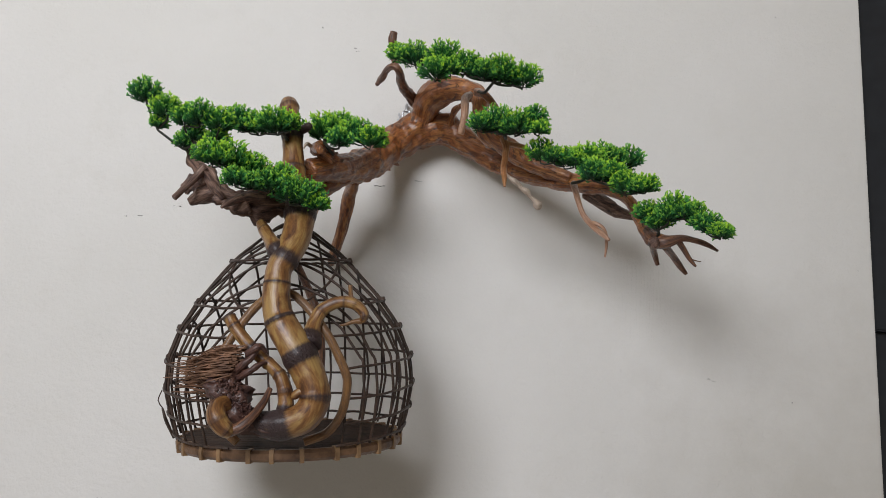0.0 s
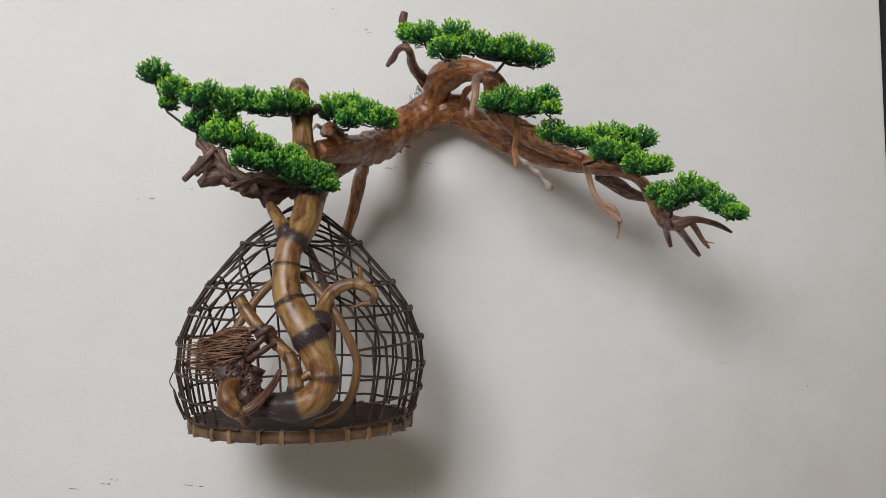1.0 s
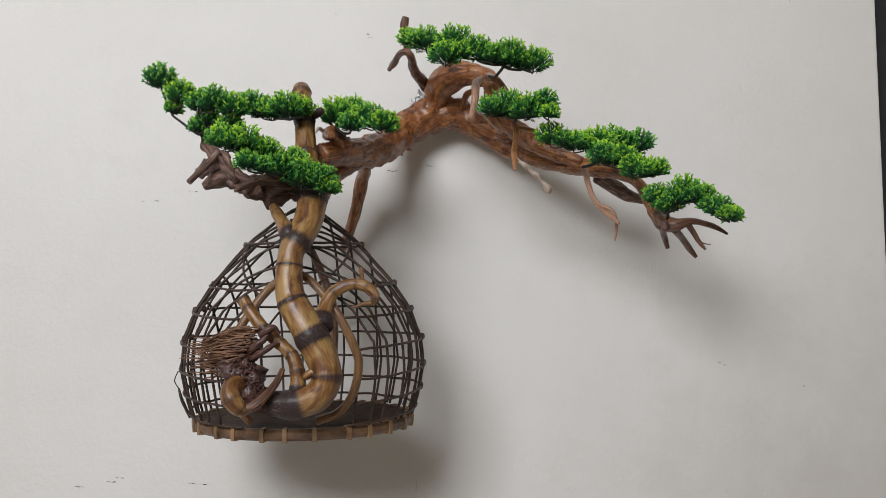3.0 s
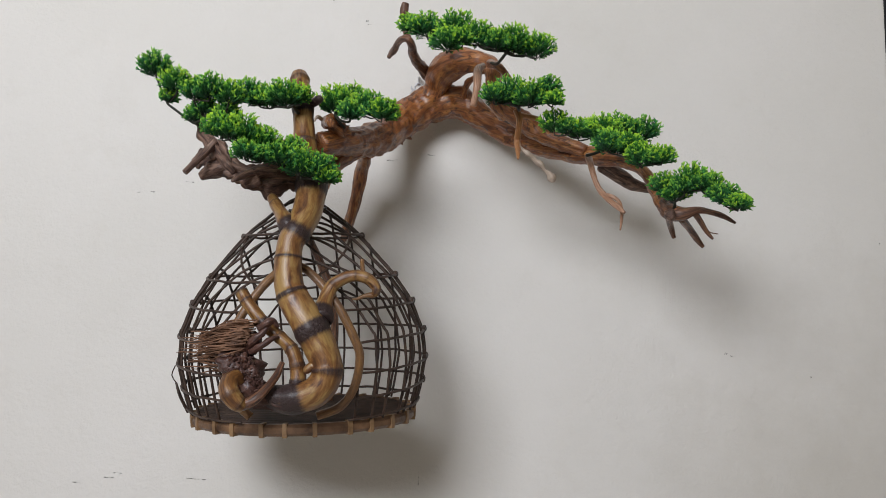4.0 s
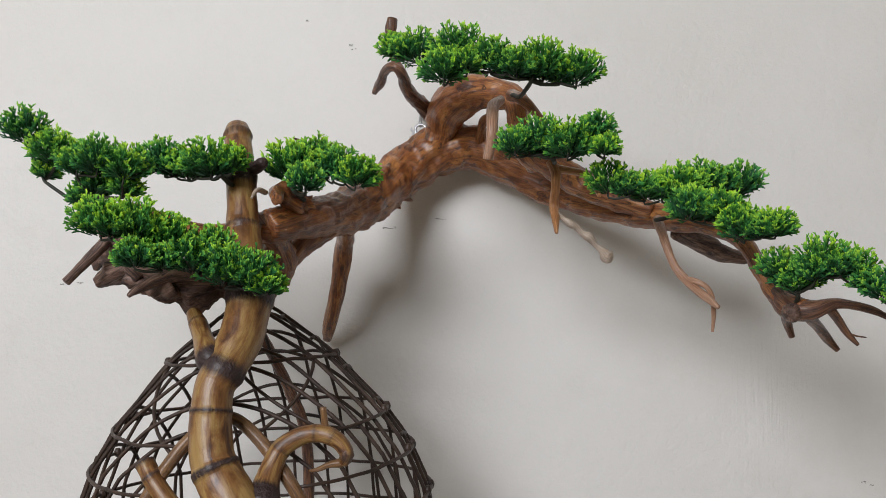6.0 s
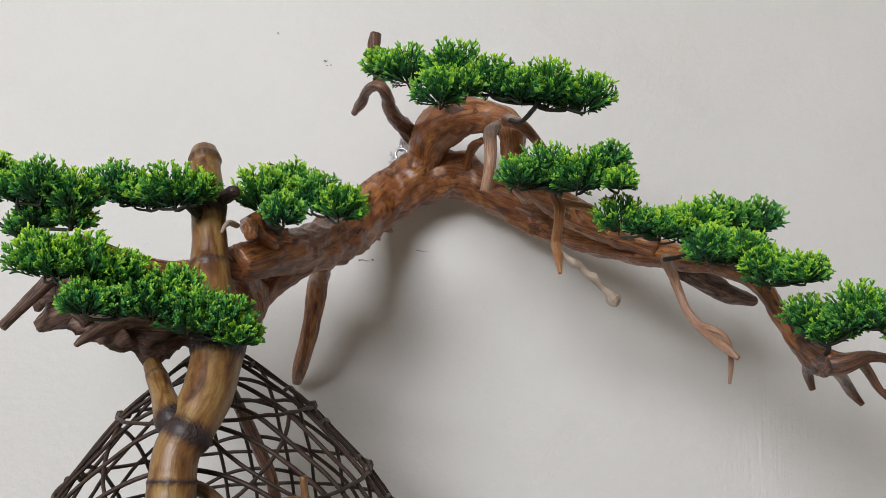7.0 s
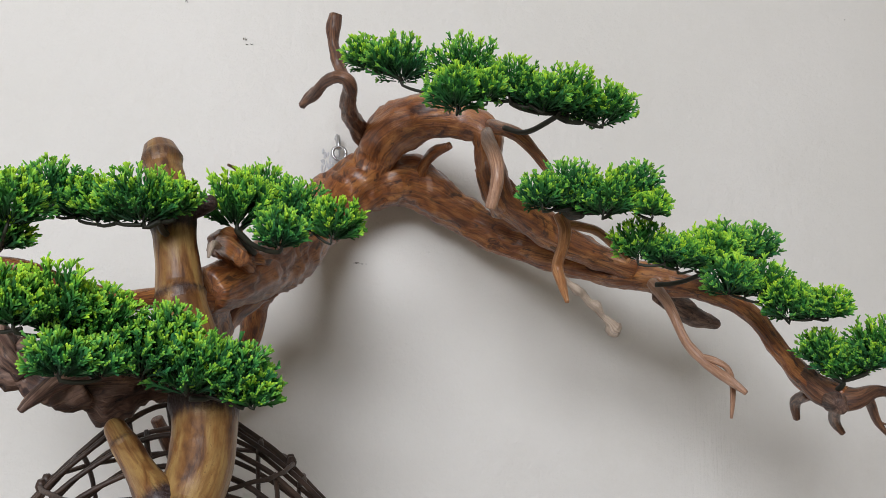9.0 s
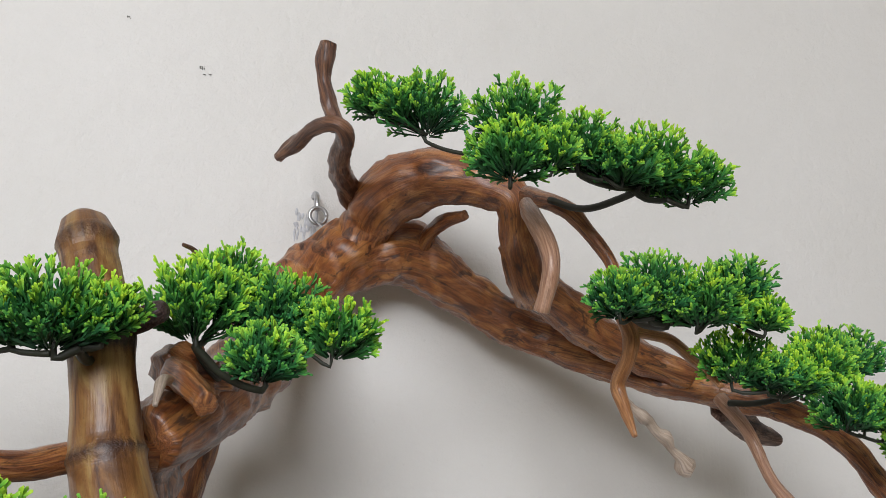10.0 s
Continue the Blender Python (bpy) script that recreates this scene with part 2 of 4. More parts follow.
def tube(points, step=0.006, sides=16, rough=0.0, lumps=0.0, twist=0.0, joints=(), seed=0, round_start=False, round_end=False, bent=0.0):
    """A swept tube: vertices, faces, flow and joint fields. joints: (index, width in m, swelling, darkness)."""
    c, index = spline(points, step)
    if bent:
        for i in range(len(c)):
            n = noise.noise_vector(Vector(c[i, :3]) * 22 + Vector((seed * 3.1, 0, 0)))
            c[i, :3] += np.array(n) * bent
    pos = c[:, :3]
    length = np.concatenate([[0], np.cumsum(np.linalg.norm(np.diff(pos, axis=0), axis=1))])
    tang = np.gradient(pos, axis=0)
    tang /= np.linalg.norm(tang, axis=1)[:, None]
    side = np.cross(tang[0], (0.3, 0.9, 0.2))
    side /= np.linalg.norm(side)
    marks = [(np.interp(i, index, length), w, s, d) for i, w, s, d in joints]
    verts, flow, joint = [], [], []
    for i in range(len(c)):
        side = side - tang[i] * side.dot(tang[i])
        side /= np.linalg.norm(side)
        up = np.cross(tang[i], side)
        r, dark = c[i, 3], 0.0
        for at, w, s, d in marks:
            g = math.exp(-((length[i] - at) / w) ** 2)
            r *= 1 + s * g
            dark = max(dark, d * math.exp(-((length[i] - at) / (w * 1.6)) ** 4))
        for k in range(sides):
            a = 2 * math.pi * k / sides
            ca, sa = math.cos(a + twist * length[i]), math.sin(a + twist * length[i])
            f = Vector((ca + seed * 1.7, sa, length[i]))
            rr = r
            if rough:
                rr *= 1 + rough * (noise.fractal(Vector((ca * 1.7 + seed, sa * 1.7, length[i] * 13)), 0.8, 2.0, 4) + 0.55 * noise.noise(Vector((ca * 4.2, sa * 4.2 + seed, length[i] * 16))))
            if lumps:
                at = Vector(pos[i] + r * (math.cos(a) * side + math.sin(a) * up))
                rr *= 1 + lumps * (noise.noise(at * 42 + Vector((seed, 0, 0))) + 0.45 * noise.noise(at * 125 + Vector((0, seed, 0))))
            verts.append(pos[i] + rr * (math.cos(a) * side + math.sin(a) * up))
            flow.append(f)
            joint.append(dark)
    faces = [(i * sides + k, i * sides + (k + 1) % sides, (i + 1) * sides + (k + 1) % sides, (i + 1) * sides + k) for i in range(len(c) - 1) for k in range(sides)]
    for end, way, rounded in ((0, -1, round_start), (len(c) - 1, 1, round_end)):
        ring = [end * sides + k for k in range(sides)]
        centre = pos[end]
        for shrink, out in (((0.85, 0.5), (0.5, 0.85)) if rounded else ((0.8, 0.12),)):
            first = len(verts)
            for k in range(sides):
                v = verts[end * sides + k] - centre
                verts.append(centre + v * shrink + tang[end] * way * out * c[end, 3])
                flow.append(flow[end * sides + k])
                joint.append(joint[end * sides + k])
            nxt = [first + k for k in range(sides)]
            for k in range(sides):
                quad = (ring[k], ring[(k + 1) % sides], nxt[(k + 1) % sides], nxt[k])
                faces.append(quad if way > 0 else quad[::-1])
            ring = nxt
        verts.append(centre + tang[end] * way * c[end, 3] * (1.0 if rounded else 0.05))
        flow.append(flow[end * sides])
        joint.append(joint[end * sides])
        for k in range(sides):
            tri = (ring[k], ring[(k + 1) % sides], len(verts) - 1)
            faces.append(tri if way > 0 else tri[::-1])
    return verts, faces, flow, joint


def joined(name, *tubes):
    verts, faces, flow, joint = [], [], [], []
    for v, f, w, j in tubes:
        n = len(verts)
        verts += v
        faces += [tuple(i + n for i in q) for q in f]
        flow += w
        joint += j
    return mesh_of(name, verts, faces, flow=np.array([tuple(f) for f in flow]), joint=joint)


def box_mesh(name, lo, hi, bevel=0.0):
    bm = bmesh.new()
    bmesh.ops.create_cube(bm, size=1)
    for v in bm.verts:
        v.co = Vector([lo[i] + (v.co[i] + 0.5) * (hi[i] - lo[i]) for i in range(3)])
    if bevel:
        bmesh.ops.bevel(bm, geom=bm.edges[:], offset=bevel, segments=2, affect="EDGES")
    me = bpy.data.meshes.new(name)
    bm.to_mesh(me)
    bm.free()
    return me


def setting(name, lo, hi, mat, label, category, bevel=0.0):
    me = box_mesh(name, lo, hi, bevel)
    me.materials.append(mat)
    return tagged(new(name, me), label, category, kind="structure")


# ---- the room ----
EDGE = 1.0995
wall = setting("wall_north", (-3.2, 0, 0), (EDGE, 0.2, 5.0), PLASTER, "off-white painted plaster wall with trowel marks", "wall", 0.004)
for v in wall.data.vertices:
    if v.co.x > 0:   # the wall's end leans a little
        v.co.x += (1.9 - v.co.z) * 0.032
setting("wall_west", (-3.4, REAR, 0), (-3.2, 0.2, 5.0), WHITE, "plain cream side wall", "wall")
setting("wall_east", (3.2, REAR, 0), (3.4, 0.4, 5.0), WHITE, "plain cream side wall", "wall")
setting("wall_north_far", (EDGE + 0.9, 0, 0), (3.2, 0.2, 5.0), PLASTER, "off-white painted plaster wall", "wall")
setting("wall_lintel", (EDGE - 0.11, 0.002, 2.9), (EDGE + 0.9, 0.2, 5.0), PLASTER, "off-white plaster over the doorway", "wall")
setting("floor", (-3.4, REAR - 0.2, -0.1), (3.4, 0.4, 0), FLOOR, "grey tiled floor", "floor")
setting("ceiling", (-3.4, REAR - 0.2, 5.0), (3.4, 0.4, 5.1), WHITE, "cream painted ceiling", "ceiling")
x0, x1, z0, z1 = WINDOW
setting("wall_south_low", (-3.4, REAR - 0.2, 0), (3.4, REAR, z0), WHITE, "cream rear wall below the window", "wall")
setting("wall_south_high", (-3.4, REAR - 0.2, z1), (3.4, REAR, 5.0), WHITE, "cream rear wall above the window", "wall")
setting("wall_south_left", (-3.4, REAR - 0.2, z0), (x0, REAR, z1), WHITE, "cream rear wall beside the window", "wall")
setting("wall_south_right", (x1, REAR - 0.2, z0), (3.4, REAR, z1), WHITE, "cream rear wall beside the window", "wall")

# the dark door in the opening beside the wall
door = holder("door_1", (EDGE + 0.45, 0.06, 0), "dark grey painted door beside the plaster wall", "door", kind="structure")
part("door_panel", box_mesh("door_panel", (EDGE - 0.06, 0.03, 1.728), (EDGE + 0.899, 0.08, 2.899), 0.004), FRAME, door, "upper dark grey panel")
part("door_panel", box_mesh("door_panel", (EDGE - 0.06, 0.03, 0.002), (EDGE + 0.899, 0.08, 1.72), 0.004), FRAME, door, "lower dark grey panel")
part("door_core", box_mesh("door_core", (EDGE - 0.05, 0.05, 0.003), (EDGE + 0.898, 0.075, 2.898)), FRAME, door)

# centre lines: x, y, z, radius
TRUNK = [(-0.011, -0.335, 1.882, 0.0193), (0.022, -0.27, 1.906, 0.0241), (0.059, -0.175, 1.943, 0.0289), (0.101, -0.085, 2.009, 0.033), (0.142, -0.062, 2.049, 0.0348), (0.187, -0.056, 2.065, 0.035), (0.222, -0.054, 2.057, 0.0303), (0.258, -0.055, 2.037, 0.0255), (0.296, -0.06, 2.013, 0.0219), (0.34, -0.077, 1.99, 0.0205), (0.389, -0.11, 1.966, 0.0189), (0.44, -0.145, 1.948, 0.0175), (0.483, -0.18, 1.934, 0.015), (0.523, -0.22, 1.917, 0.0115), (0.548, -0.25, 1.89, 0.0097), (0.56, -0.279, 1.85, 0.01), (0.569, -0.305, 1.822, 0.0118), (0.585, -0.335, 1.805, 0.0106)]
STRAND = [(0.275, -0.17, 2.059, 0.0142), (0.292, -0.165, 2.031, 0.0174), (0.322, -0.155, 2.01, 0.0185), (0.361, -0.15, 1.988, 0.0186), (0.405, -0.152, 1.968, 0.0163), (0.453, -0.165, 1.948, 0.013)]
ARCH = [(0.151, -0.07, 2.053, 0.0231), (0.163, -0.08, 2.086, 0.0266), (0.177, -0.115, 2.108, 0.0296), (0.206, -0.14, 2.117, 0.027), (0.241, -0.165, 2.109, 0.021), (0.27, -0.18, 2.094, 0.0175), (0.276, -0.175, 2.063, 0.0163), (0.285, -0.17, 2.031, 0.0174), (0.302, -0.15, 2.015, 0.0175)]
CROOK = [(0.165, -0.09, 2.09, 0.0152), (0.148, -0.087, 2.103, 0.0132), (0.13, -0.12, 2.113, 0.012), (0.119, -0.156, 2.118, 0.0108), (0.116, -0.195, 2.125, 0.0087), (0.106, -0.205, 2.131, 0.0077), (0.092, -0.185, 2.132, 0.0078), (0.08, -0.155, 2.127, 0.0069), (0.069, -0.137, 2.12, 0.005)]
STUB = [(0.11, -0.19, 2.133, 0.0081), (0.103, -0.185, 2.154, 0.0076), (0.097, -0.184, 2.174, 0.0072), (0.096, -0.187, 2.191, 0.0077), (0.098, -0.19, 2.207, 0.0067)]
HANG = [(0.252, -0.25, 2.069, 0.0058), (0.244, -0.28, 2.05, 0.0073), (0.244, -0.305, 2.024, 0.0068), (0.244, -0.311, 2.004, 0.0063), (0.24, -0.304, 1.976, 0.0055)]
SPUR = [(0.265, -0.22, 2.086, 0.0081), (0.278, -0.265, 2.065, 0.007), (0.293, -0.27, 2.049, 0.0061), (0.308, -0.28, 2.022, 0.0052), (0.317, -0.288, 1.984, 0.0051)]
ORANGE = [(0.314, -0.287, 1.98, 0.0058), (0.321, -0.286, 1.966, 0.0072), (0.321, -0.282, 1.95, 0.0057), (0.32, -0.267, 1.932, 0.0058), (0.322, -0.272, 1.915, 0.005), (0.323, -0.285, 1.893, 0.0021)]
ORSIDE = [(0.321, -0.286, 1.97, 0.0052), (0.337, -0.287, 1.968, 0.0045), (0.355, -0.287, 1.964, 0.0045), (0.364, -0.3, 1.95, 0.0039), (0.368, -0.327, 1.929, 0.0025)]
TWIGB = [(0.323, -0.27, 1.918, 0.0044), (0.331, -0.269, 1.914, 0.0034), (0.339, -0.269, 1.908, 0.0050), (0.347, -0.265, 1.905, 0.0034), (0.355, -0.263, 1.897, 0.0032), (0.363, -0.262, 1.893, 0.0048), (0.371, -0.258, 1.884, 0.0030), (0.379, -0.258, 1.878, 0.0040), (0.385, -0.256, 1.871, 0.0068), (0.389, -0.258, 1.868, 0.0044)]
TWIGA = [(0.452, -0.21, 1.928, 0.0064), (0.454, -0.243, 1.898, 0.0056), (0.463, -0.254, 1.865, 0.0048), (0.473, -0.26, 1.848, 0.0055), (0.484, -0.27, 1.834, 0.0047), (0.495, -0.285, 1.821, 0.0047), (0.505, -0.296, 1.809, 0.0027)]
TWIGF = [(0.477, -0.262, 1.845, 0.0037), (0.486, -0.274, 1.841, 0.0037), (0.497, -0.277, 1.834, 0.0031), (0.503, -0.275, 1.822, 0.0031), (0.505, -0.272, 1.804, 0.0028), (0.504, -0.269, 1.784, 0.0015)]
BLACK = [(0.485, -0.17, 1.922, 0.0129), (0.517, -0.145, 1.913, 0.0142), (0.547, -0.13, 1.902, 0.0122), (0.57, -0.122, 1.897, 0.0089), (0.581, -0.12, 1.895, 0.0067)]
KNOT = [(0.569, -0.3, 1.828, 0.0118), (0.574, -0.325, 1.806, 0.0124), (0.592, -0.338, 1.803, 0.0106), (0.615, -0.339, 1.812, 0.0061), (0.641, -0.333, 1.811, 0.0048), (0.662, -0.328, 1.806, 0.0041), (0.68, -0.325, 1.798, 0.0021)]
KDOWN = [(0.58, -0.29, 1.809, 0.0057), (0.593, -0.25, 1.802, 0.0059), (0.603, -0.236, 1.784, 0.0037)]
KMID = [(0.593, -0.32, 1.801, 0.0066), (0.617, -0.28, 1.794, 0.006), (0.639, -0.25, 1.781, 0.0054), (0.651, -0.246, 1.769, 0.0031)]
KLOW = [(0.611, -0.335, 1.809, 0.0053), (0.624, -0.325, 1.796, 0.0046), (0.635, -0.318, 1.783, 0.004), (0.647, -0.315, 1.771, 0.002)]
KTHORN = [(0.634, -0.318, 1.784, 0.0012), (0.644, -0.32, 1.78, 0.001), (0.654, -0.32, 1.779, 0.0007)]
CORE = [(-0.016, -0.325, 1.886, 0.018), (-0.010, -0.29, 1.868, 0.019), (-0.012, -0.262, 1.846, 0.016), (-0.014, -0.255, 1.826, 0.011)]
STRUT = [(0.048, -0.17, 1.916, 0.0106), (0.034, -0.11, 1.901, 0.013), (0.027, -0.095, 1.864, 0.012), (0.019, -0.08, 1.827, 0.0111), (0.006, -0.05, 1.794, 0.0102), (-0.003, -0.02, 1.776, 0.0062)]
LIMB = [(0.034, -0.232, 1.908, 0.0205), (0.011, -0.242, 1.886, 0.0170), (-0.007, -0.254, 1.858, 0.0145), (-0.018, -0.275, 1.825, 0.0130), (-0.018, -0.31, 1.795, 0.011)]
LUMP = [(0.022, -0.28, 1.915, 0.014), (0.01, -0.31, 1.918, 0.0148), (-0.0, -0.325, 1.924, 0.0127), (-0.006, -0.33, 1.932, 0.0078)]
LOG = [(0.008, -0.345, 1.814, 0.0132), (-0.031, -0.365, 1.815, 0.0169), (-0.066, -0.375, 1.81, 0.0196), (-0.096, -0.38, 1.809, 0.0178), (-0.12, -0.385, 1.813, 0.0141), (-0.14, -0.385, 1.821, 0.0113)]
KNUCKLE = [(-0.128, -0.39, 1.812, 0.0103), (-0.142, -0.392, 1.827, 0.0113), (-0.155, -0.385, 1.845, 0.0104), (-0.168, -0.38, 1.86, 0.0077)]
ROOTSTUB = [(-0.161, -0.37, 1.846, 0.0115), (-0.184, -0.365, 1.865, 0.0107), (-0.198, -0.36, 1.881, 0.0088), (-0.204, -0.36, 1.898, 0.0079)]
KNURL = [(-0.003, -0.372, 1.914, 0.0028), (-0.006, -0.388, 1.913, 0.0026), (-0.007, -0.398, 1.908, 0.0022), (-0.008, -0.404, 1.900, 0.0012)]
KNURLB = [(0.0, -0.344, 1.921, 0.0085), (0.009, -0.37, 1.912, 0.0075), (0.016, -0.392, 1.902, 0.0062)]
LOGCHIP = [(-0.062, -0.395, 1.815, 0.0074), (-0.088, -0.4, 1.814, 0.0092), (-0.105, -0.415, 1.804, 0.0073), (-0.114, -0.43, 1.794, 0.0045), (-0.119, -0.435, 1.787, 0.0023)]
LOGKNOB = [(-0.089, -0.39, 1.805, 0.013), (-0.102, -0.39, 1.797, 0.0121), (-0.109, -0.39, 1.793, 0.0084)]
BROKEN = [(-0.172, -0.36, 1.848, 0.0120), (-0.186, -0.350, 1.846, 0.0135), (-0.202, -0.340, 1.843, 0.0125), (-0.212, -0.336, 1.836, 0.0105)]
STICK = [(-0.168, -0.385, 1.862, 0.0085), (-0.178, -0.388, 1.846, 0.0066), (-0.190, -0.397, 1.826, 0.0052), (-0.203, -0.408, 1.803, 0.0046)]
STICKFAT = [(-0.140, -0.37, 1.832, 0.0125), (-0.160, -0.365, 1.824, 0.0135), (-0.180, -0.36, 1.815, 0.0115), (-0.193, -0.358, 1.808, 0.0070)]
ARMB = [(-0.008, -0.33, 1.874, 0.0097), (-0.045, -0.35, 1.874, 0.0086), (-0.073, -0.37, 1.87, 0.0076), (-0.106, -0.39, 1.876, 0.0075), (-0.137, -0.4, 1.885, 0.0075), (-0.172, -0.39, 1.887, 0.0067)]
POLE = [(-0.055, -0.333, 1.996, 0.0149), (-0.049, -0.342, 1.974, 0.0157), (-0.04, -0.351, 1.937, 0.0164), (-0.034, -0.357, 1.906, 0.0172), (-0.029, -0.363, 1.875, 0.0189), (-0.02, -0.375, 1.844, 0.0205), (-0.009, -0.387, 1.812, 0.0219), (-0.003, -0.4, 1.782, 0.0232), (-0.004, -0.416, 1.748, 0.0228), (-0.011, -0.43, 1.721, 0.0209), (-0.019, -0.437, 1.699, 0.0197), (-0.019, -0.44, 1.675, 0.0204), (-0.017, -0.442, 1.651, 0.0211), (-0.012, -0.445, 1.629, 0.0215), (0.0, -0.447, 1.608, 0.0236), (0.018, -0.45, 1.584, 0.0249), (0.033, -0.45, 1.562, 0.0248), (0.046, -0.45, 1.54, 0.0241), (0.055, -0.45, 1.518, 0.0233), (0.054, -0.45, 1.499, 0.0226), (0.043, -0.448, 1.482, 0.0227), (0.027, -0.446, 1.473, 0.022), (0.011, -0.444, 1.468, 0.0213), (-0.006, -0.444, 1.467, 0.0199), (-0.025, -0.444, 1.469, 0.0163), (-0.042, -0.445, 1.47, 0.0104)]
BUD = [(-0.018, -0.43, 1.718, 0.015), (-0.029, -0.43, 1.73, 0.015), (-0.043, -0.415, 1.746, 0.0108), (-0.055, -0.4, 1.761, 0.01), (-0.065, -0.391, 1.774, 0.0083)]
POLESTUB = [(-0.038, -0.352, 1.944, 0.0106), (-0.024, -0.357, 1.945, 0.0077), (-0.012, -0.365, 1.95, 0.0067)]
CURL = [(0.04, -0.445, 1.586, 0.0165), (0.039, -0.435, 1.601, 0.0143), (0.041, -0.426, 1.621, 0.0112), (0.048, -0.421, 1.64, 0.0104), (0.062, -0.421, 1.651, 0.0096), (0.078, -0.421, 1.657, 0.0088), (0.095, -0.421, 1.656, 0.0088), (0.108, -0.421, 1.649, 0.008), (0.115, -0.421, 1.638, 0.0072), (0.111, -0.421, 1.629, 0.0048)]
CURLTWIG = [(0.093, -0.42, 1.657, 0.0043), (0.091, -0.422, 1.67, 0.0035), (0.089, -0.424, 1.683, 0.0035)]
CURLROOT = [(0.111, -0.42, 1.63, 0.0052), (0.099, -0.422, 1.628, 0.0035), (0.088, -0.422, 1.623, 0.0026), (0.079, -0.422, 1.621, 0.0013)]
ARM = [(0.012, -0.44, 1.482, 0.012), (0.013, -0.44, 1.499, 0.012), (0.009, -0.44, 1.519, 0.0112), (0.001, -0.44, 1.537, 0.0103), (-0.014, -0.435, 1.551, 0.0095), (-0.029, -0.43, 1.561, 0.0096), (-0.046, -0.43, 1.574, 0.0096), (-0.061, -0.43, 1.588, 0.0097), (-0.076, -0.427, 1.604, 0.0097), (-0.09, -0.422, 1.621, 0.0098)]
HEAD = [(-0.124, -0.41, 1.552, 0.009), (-0.108, -0.415, 1.556, 0.0161), (-0.091, -0.42, 1.554, 0.0213), (-0.075, -0.425, 1.545, 0.0212), (-0.066, -0.43, 1.529, 0.021)]
BODY = [(-0.08, -0.425, 1.542, 0.015), (-0.081, -0.43, 1.521, 0.0209), (-0.072, -0.44, 1.501, 0.0237), (-0.057, -0.445, 1.481, 0.0221), (-0.037, -0.445, 1.469, 0.0165), (-0.012, -0.444, 1.466, 0.0150), (0.009, -0.444, 1.467, 0.0150)]
ELBOW = [(-0.071, -0.46, 1.492, 0.0134), (-0.078, -0.475, 1.486, 0.0133), (-0.074, -0.485, 1.473, 0.014), (-0.064, -0.485, 1.461, 0.0132), (-0.053, -0.48, 1.454, 0.0101)]
STALK = [(-0.056, -0.48, 1.455, 0.0086), (-0.041, -0.48, 1.462, 0.0079), (-0.028, -0.475, 1.476, 0.0066), (-0.019, -0.465, 1.491, 0.0059), (-0.014, -0.455, 1.504, 0.0053), (-0.011, -0.447, 1.519, 0.004)]
BRIDGE = [(0.236, -0.15, 2.083, 0.0052), (0.226, -0.125, 2.083, 0.0073), (0.22, -0.095, 2.076, 0.0068), (0.218, -0.07, 2.063, 0.009)]
SCAR = [(0.572, -0.335, 1.802, 0.0096), (0.568, -0.348, 1.799, 0.009), (0.566, -0.352, 1.798, 0.0066)]
SNAG = [(0.013, -0.265, 1.994, 0.0025), (0.006, -0.272, 2.004, 0.0018), (-0.002, -0.28, 2.006, 0.0012)]
SNAGB = [(0.026, -0.262, 1.991, 0.0021), (0.024, -0.262, 2.001, 0.0021), (0.023, -0.262, 2.008, 0.0017)]
SPIKE = [(0.107, -0.075, 1.984, 0.0068), (0.114, -0.068, 1.982, 0.0046), (0.12, -0.06, 1.981, 0.0017)]
SPIKEB = [(0.095, -0.085, 1.974, 0.0068), (0.099, -0.07, 1.972, 0.0046), (0.103, -0.06, 1.969, 0.0017)]
STAKE = [(-0.055, -0.20, 1.777, 0.0060), (-0.034, -0.175, 1.733, 0.0070), (-0.013, -0.17, 1.694, 0.0074), (0.008, -0.17, 1.650, 0.0074), (0.018, -0.165, 1.575, 0.0070), (0.020, -0.17, 1.452, 0.0066)]
NUB = [(0.056, -0.455, 1.51, 0.0101), (0.038, -0.46, 1.518, 0.0076), (0.029, -0.46, 1.512, 0.0068)]
# foliage: root of each spray, then x, y, z, radius of its sprigs
SPRAYS = {}
SPRAYS["far_left"] = ((-0.202, -0.36, 1.892), [(-0.273, -0.405, 1.975, 0.0255), (-0.234, -0.41, 1.949, 0.0251), (-0.198, -0.42, 1.933, 0.0226), (-0.17, -0.43, 1.934, 0.0264), (-0.138, -0.43, 1.927, 0.0241), (-0.250, -0.393, 1.929, 0.0135), (-0.206, -0.39, 1.901, 0.0150), (-0.186, -0.4, 1.912, 0.0185), (-0.146, -0.41, 1.908, 0.0165)])
SPRAYS["behind_pole"] = ((-0.041, -0.365, 1.924), [(-0.125, -0.37, 1.951, 0.0283), (-0.093, -0.38, 1.941, 0.0228), (-0.059, -0.4, 1.942, 0.0284), (-0.034, -0.4, 1.943, 0.0172)])
SPRAYS["low_front"] = ((-0.03, -0.42, 1.813), [(-0.126, -0.5, 1.853, 0.0254), (-0.097, -0.485, 1.854, 0.0284), (-0.072, -0.465, 1.846, 0.0258), (-0.086, -0.5, 1.819, 0.0186), (-0.044, -0.465, 1.825, 0.0246), (-0.027, -0.45, 1.842, 0.0191), (-0.011, -0.455, 1.816, 0.0284), (0.017, -0.45, 1.814, 0.0265), (0.031, -0.45, 1.801, 0.0169)])
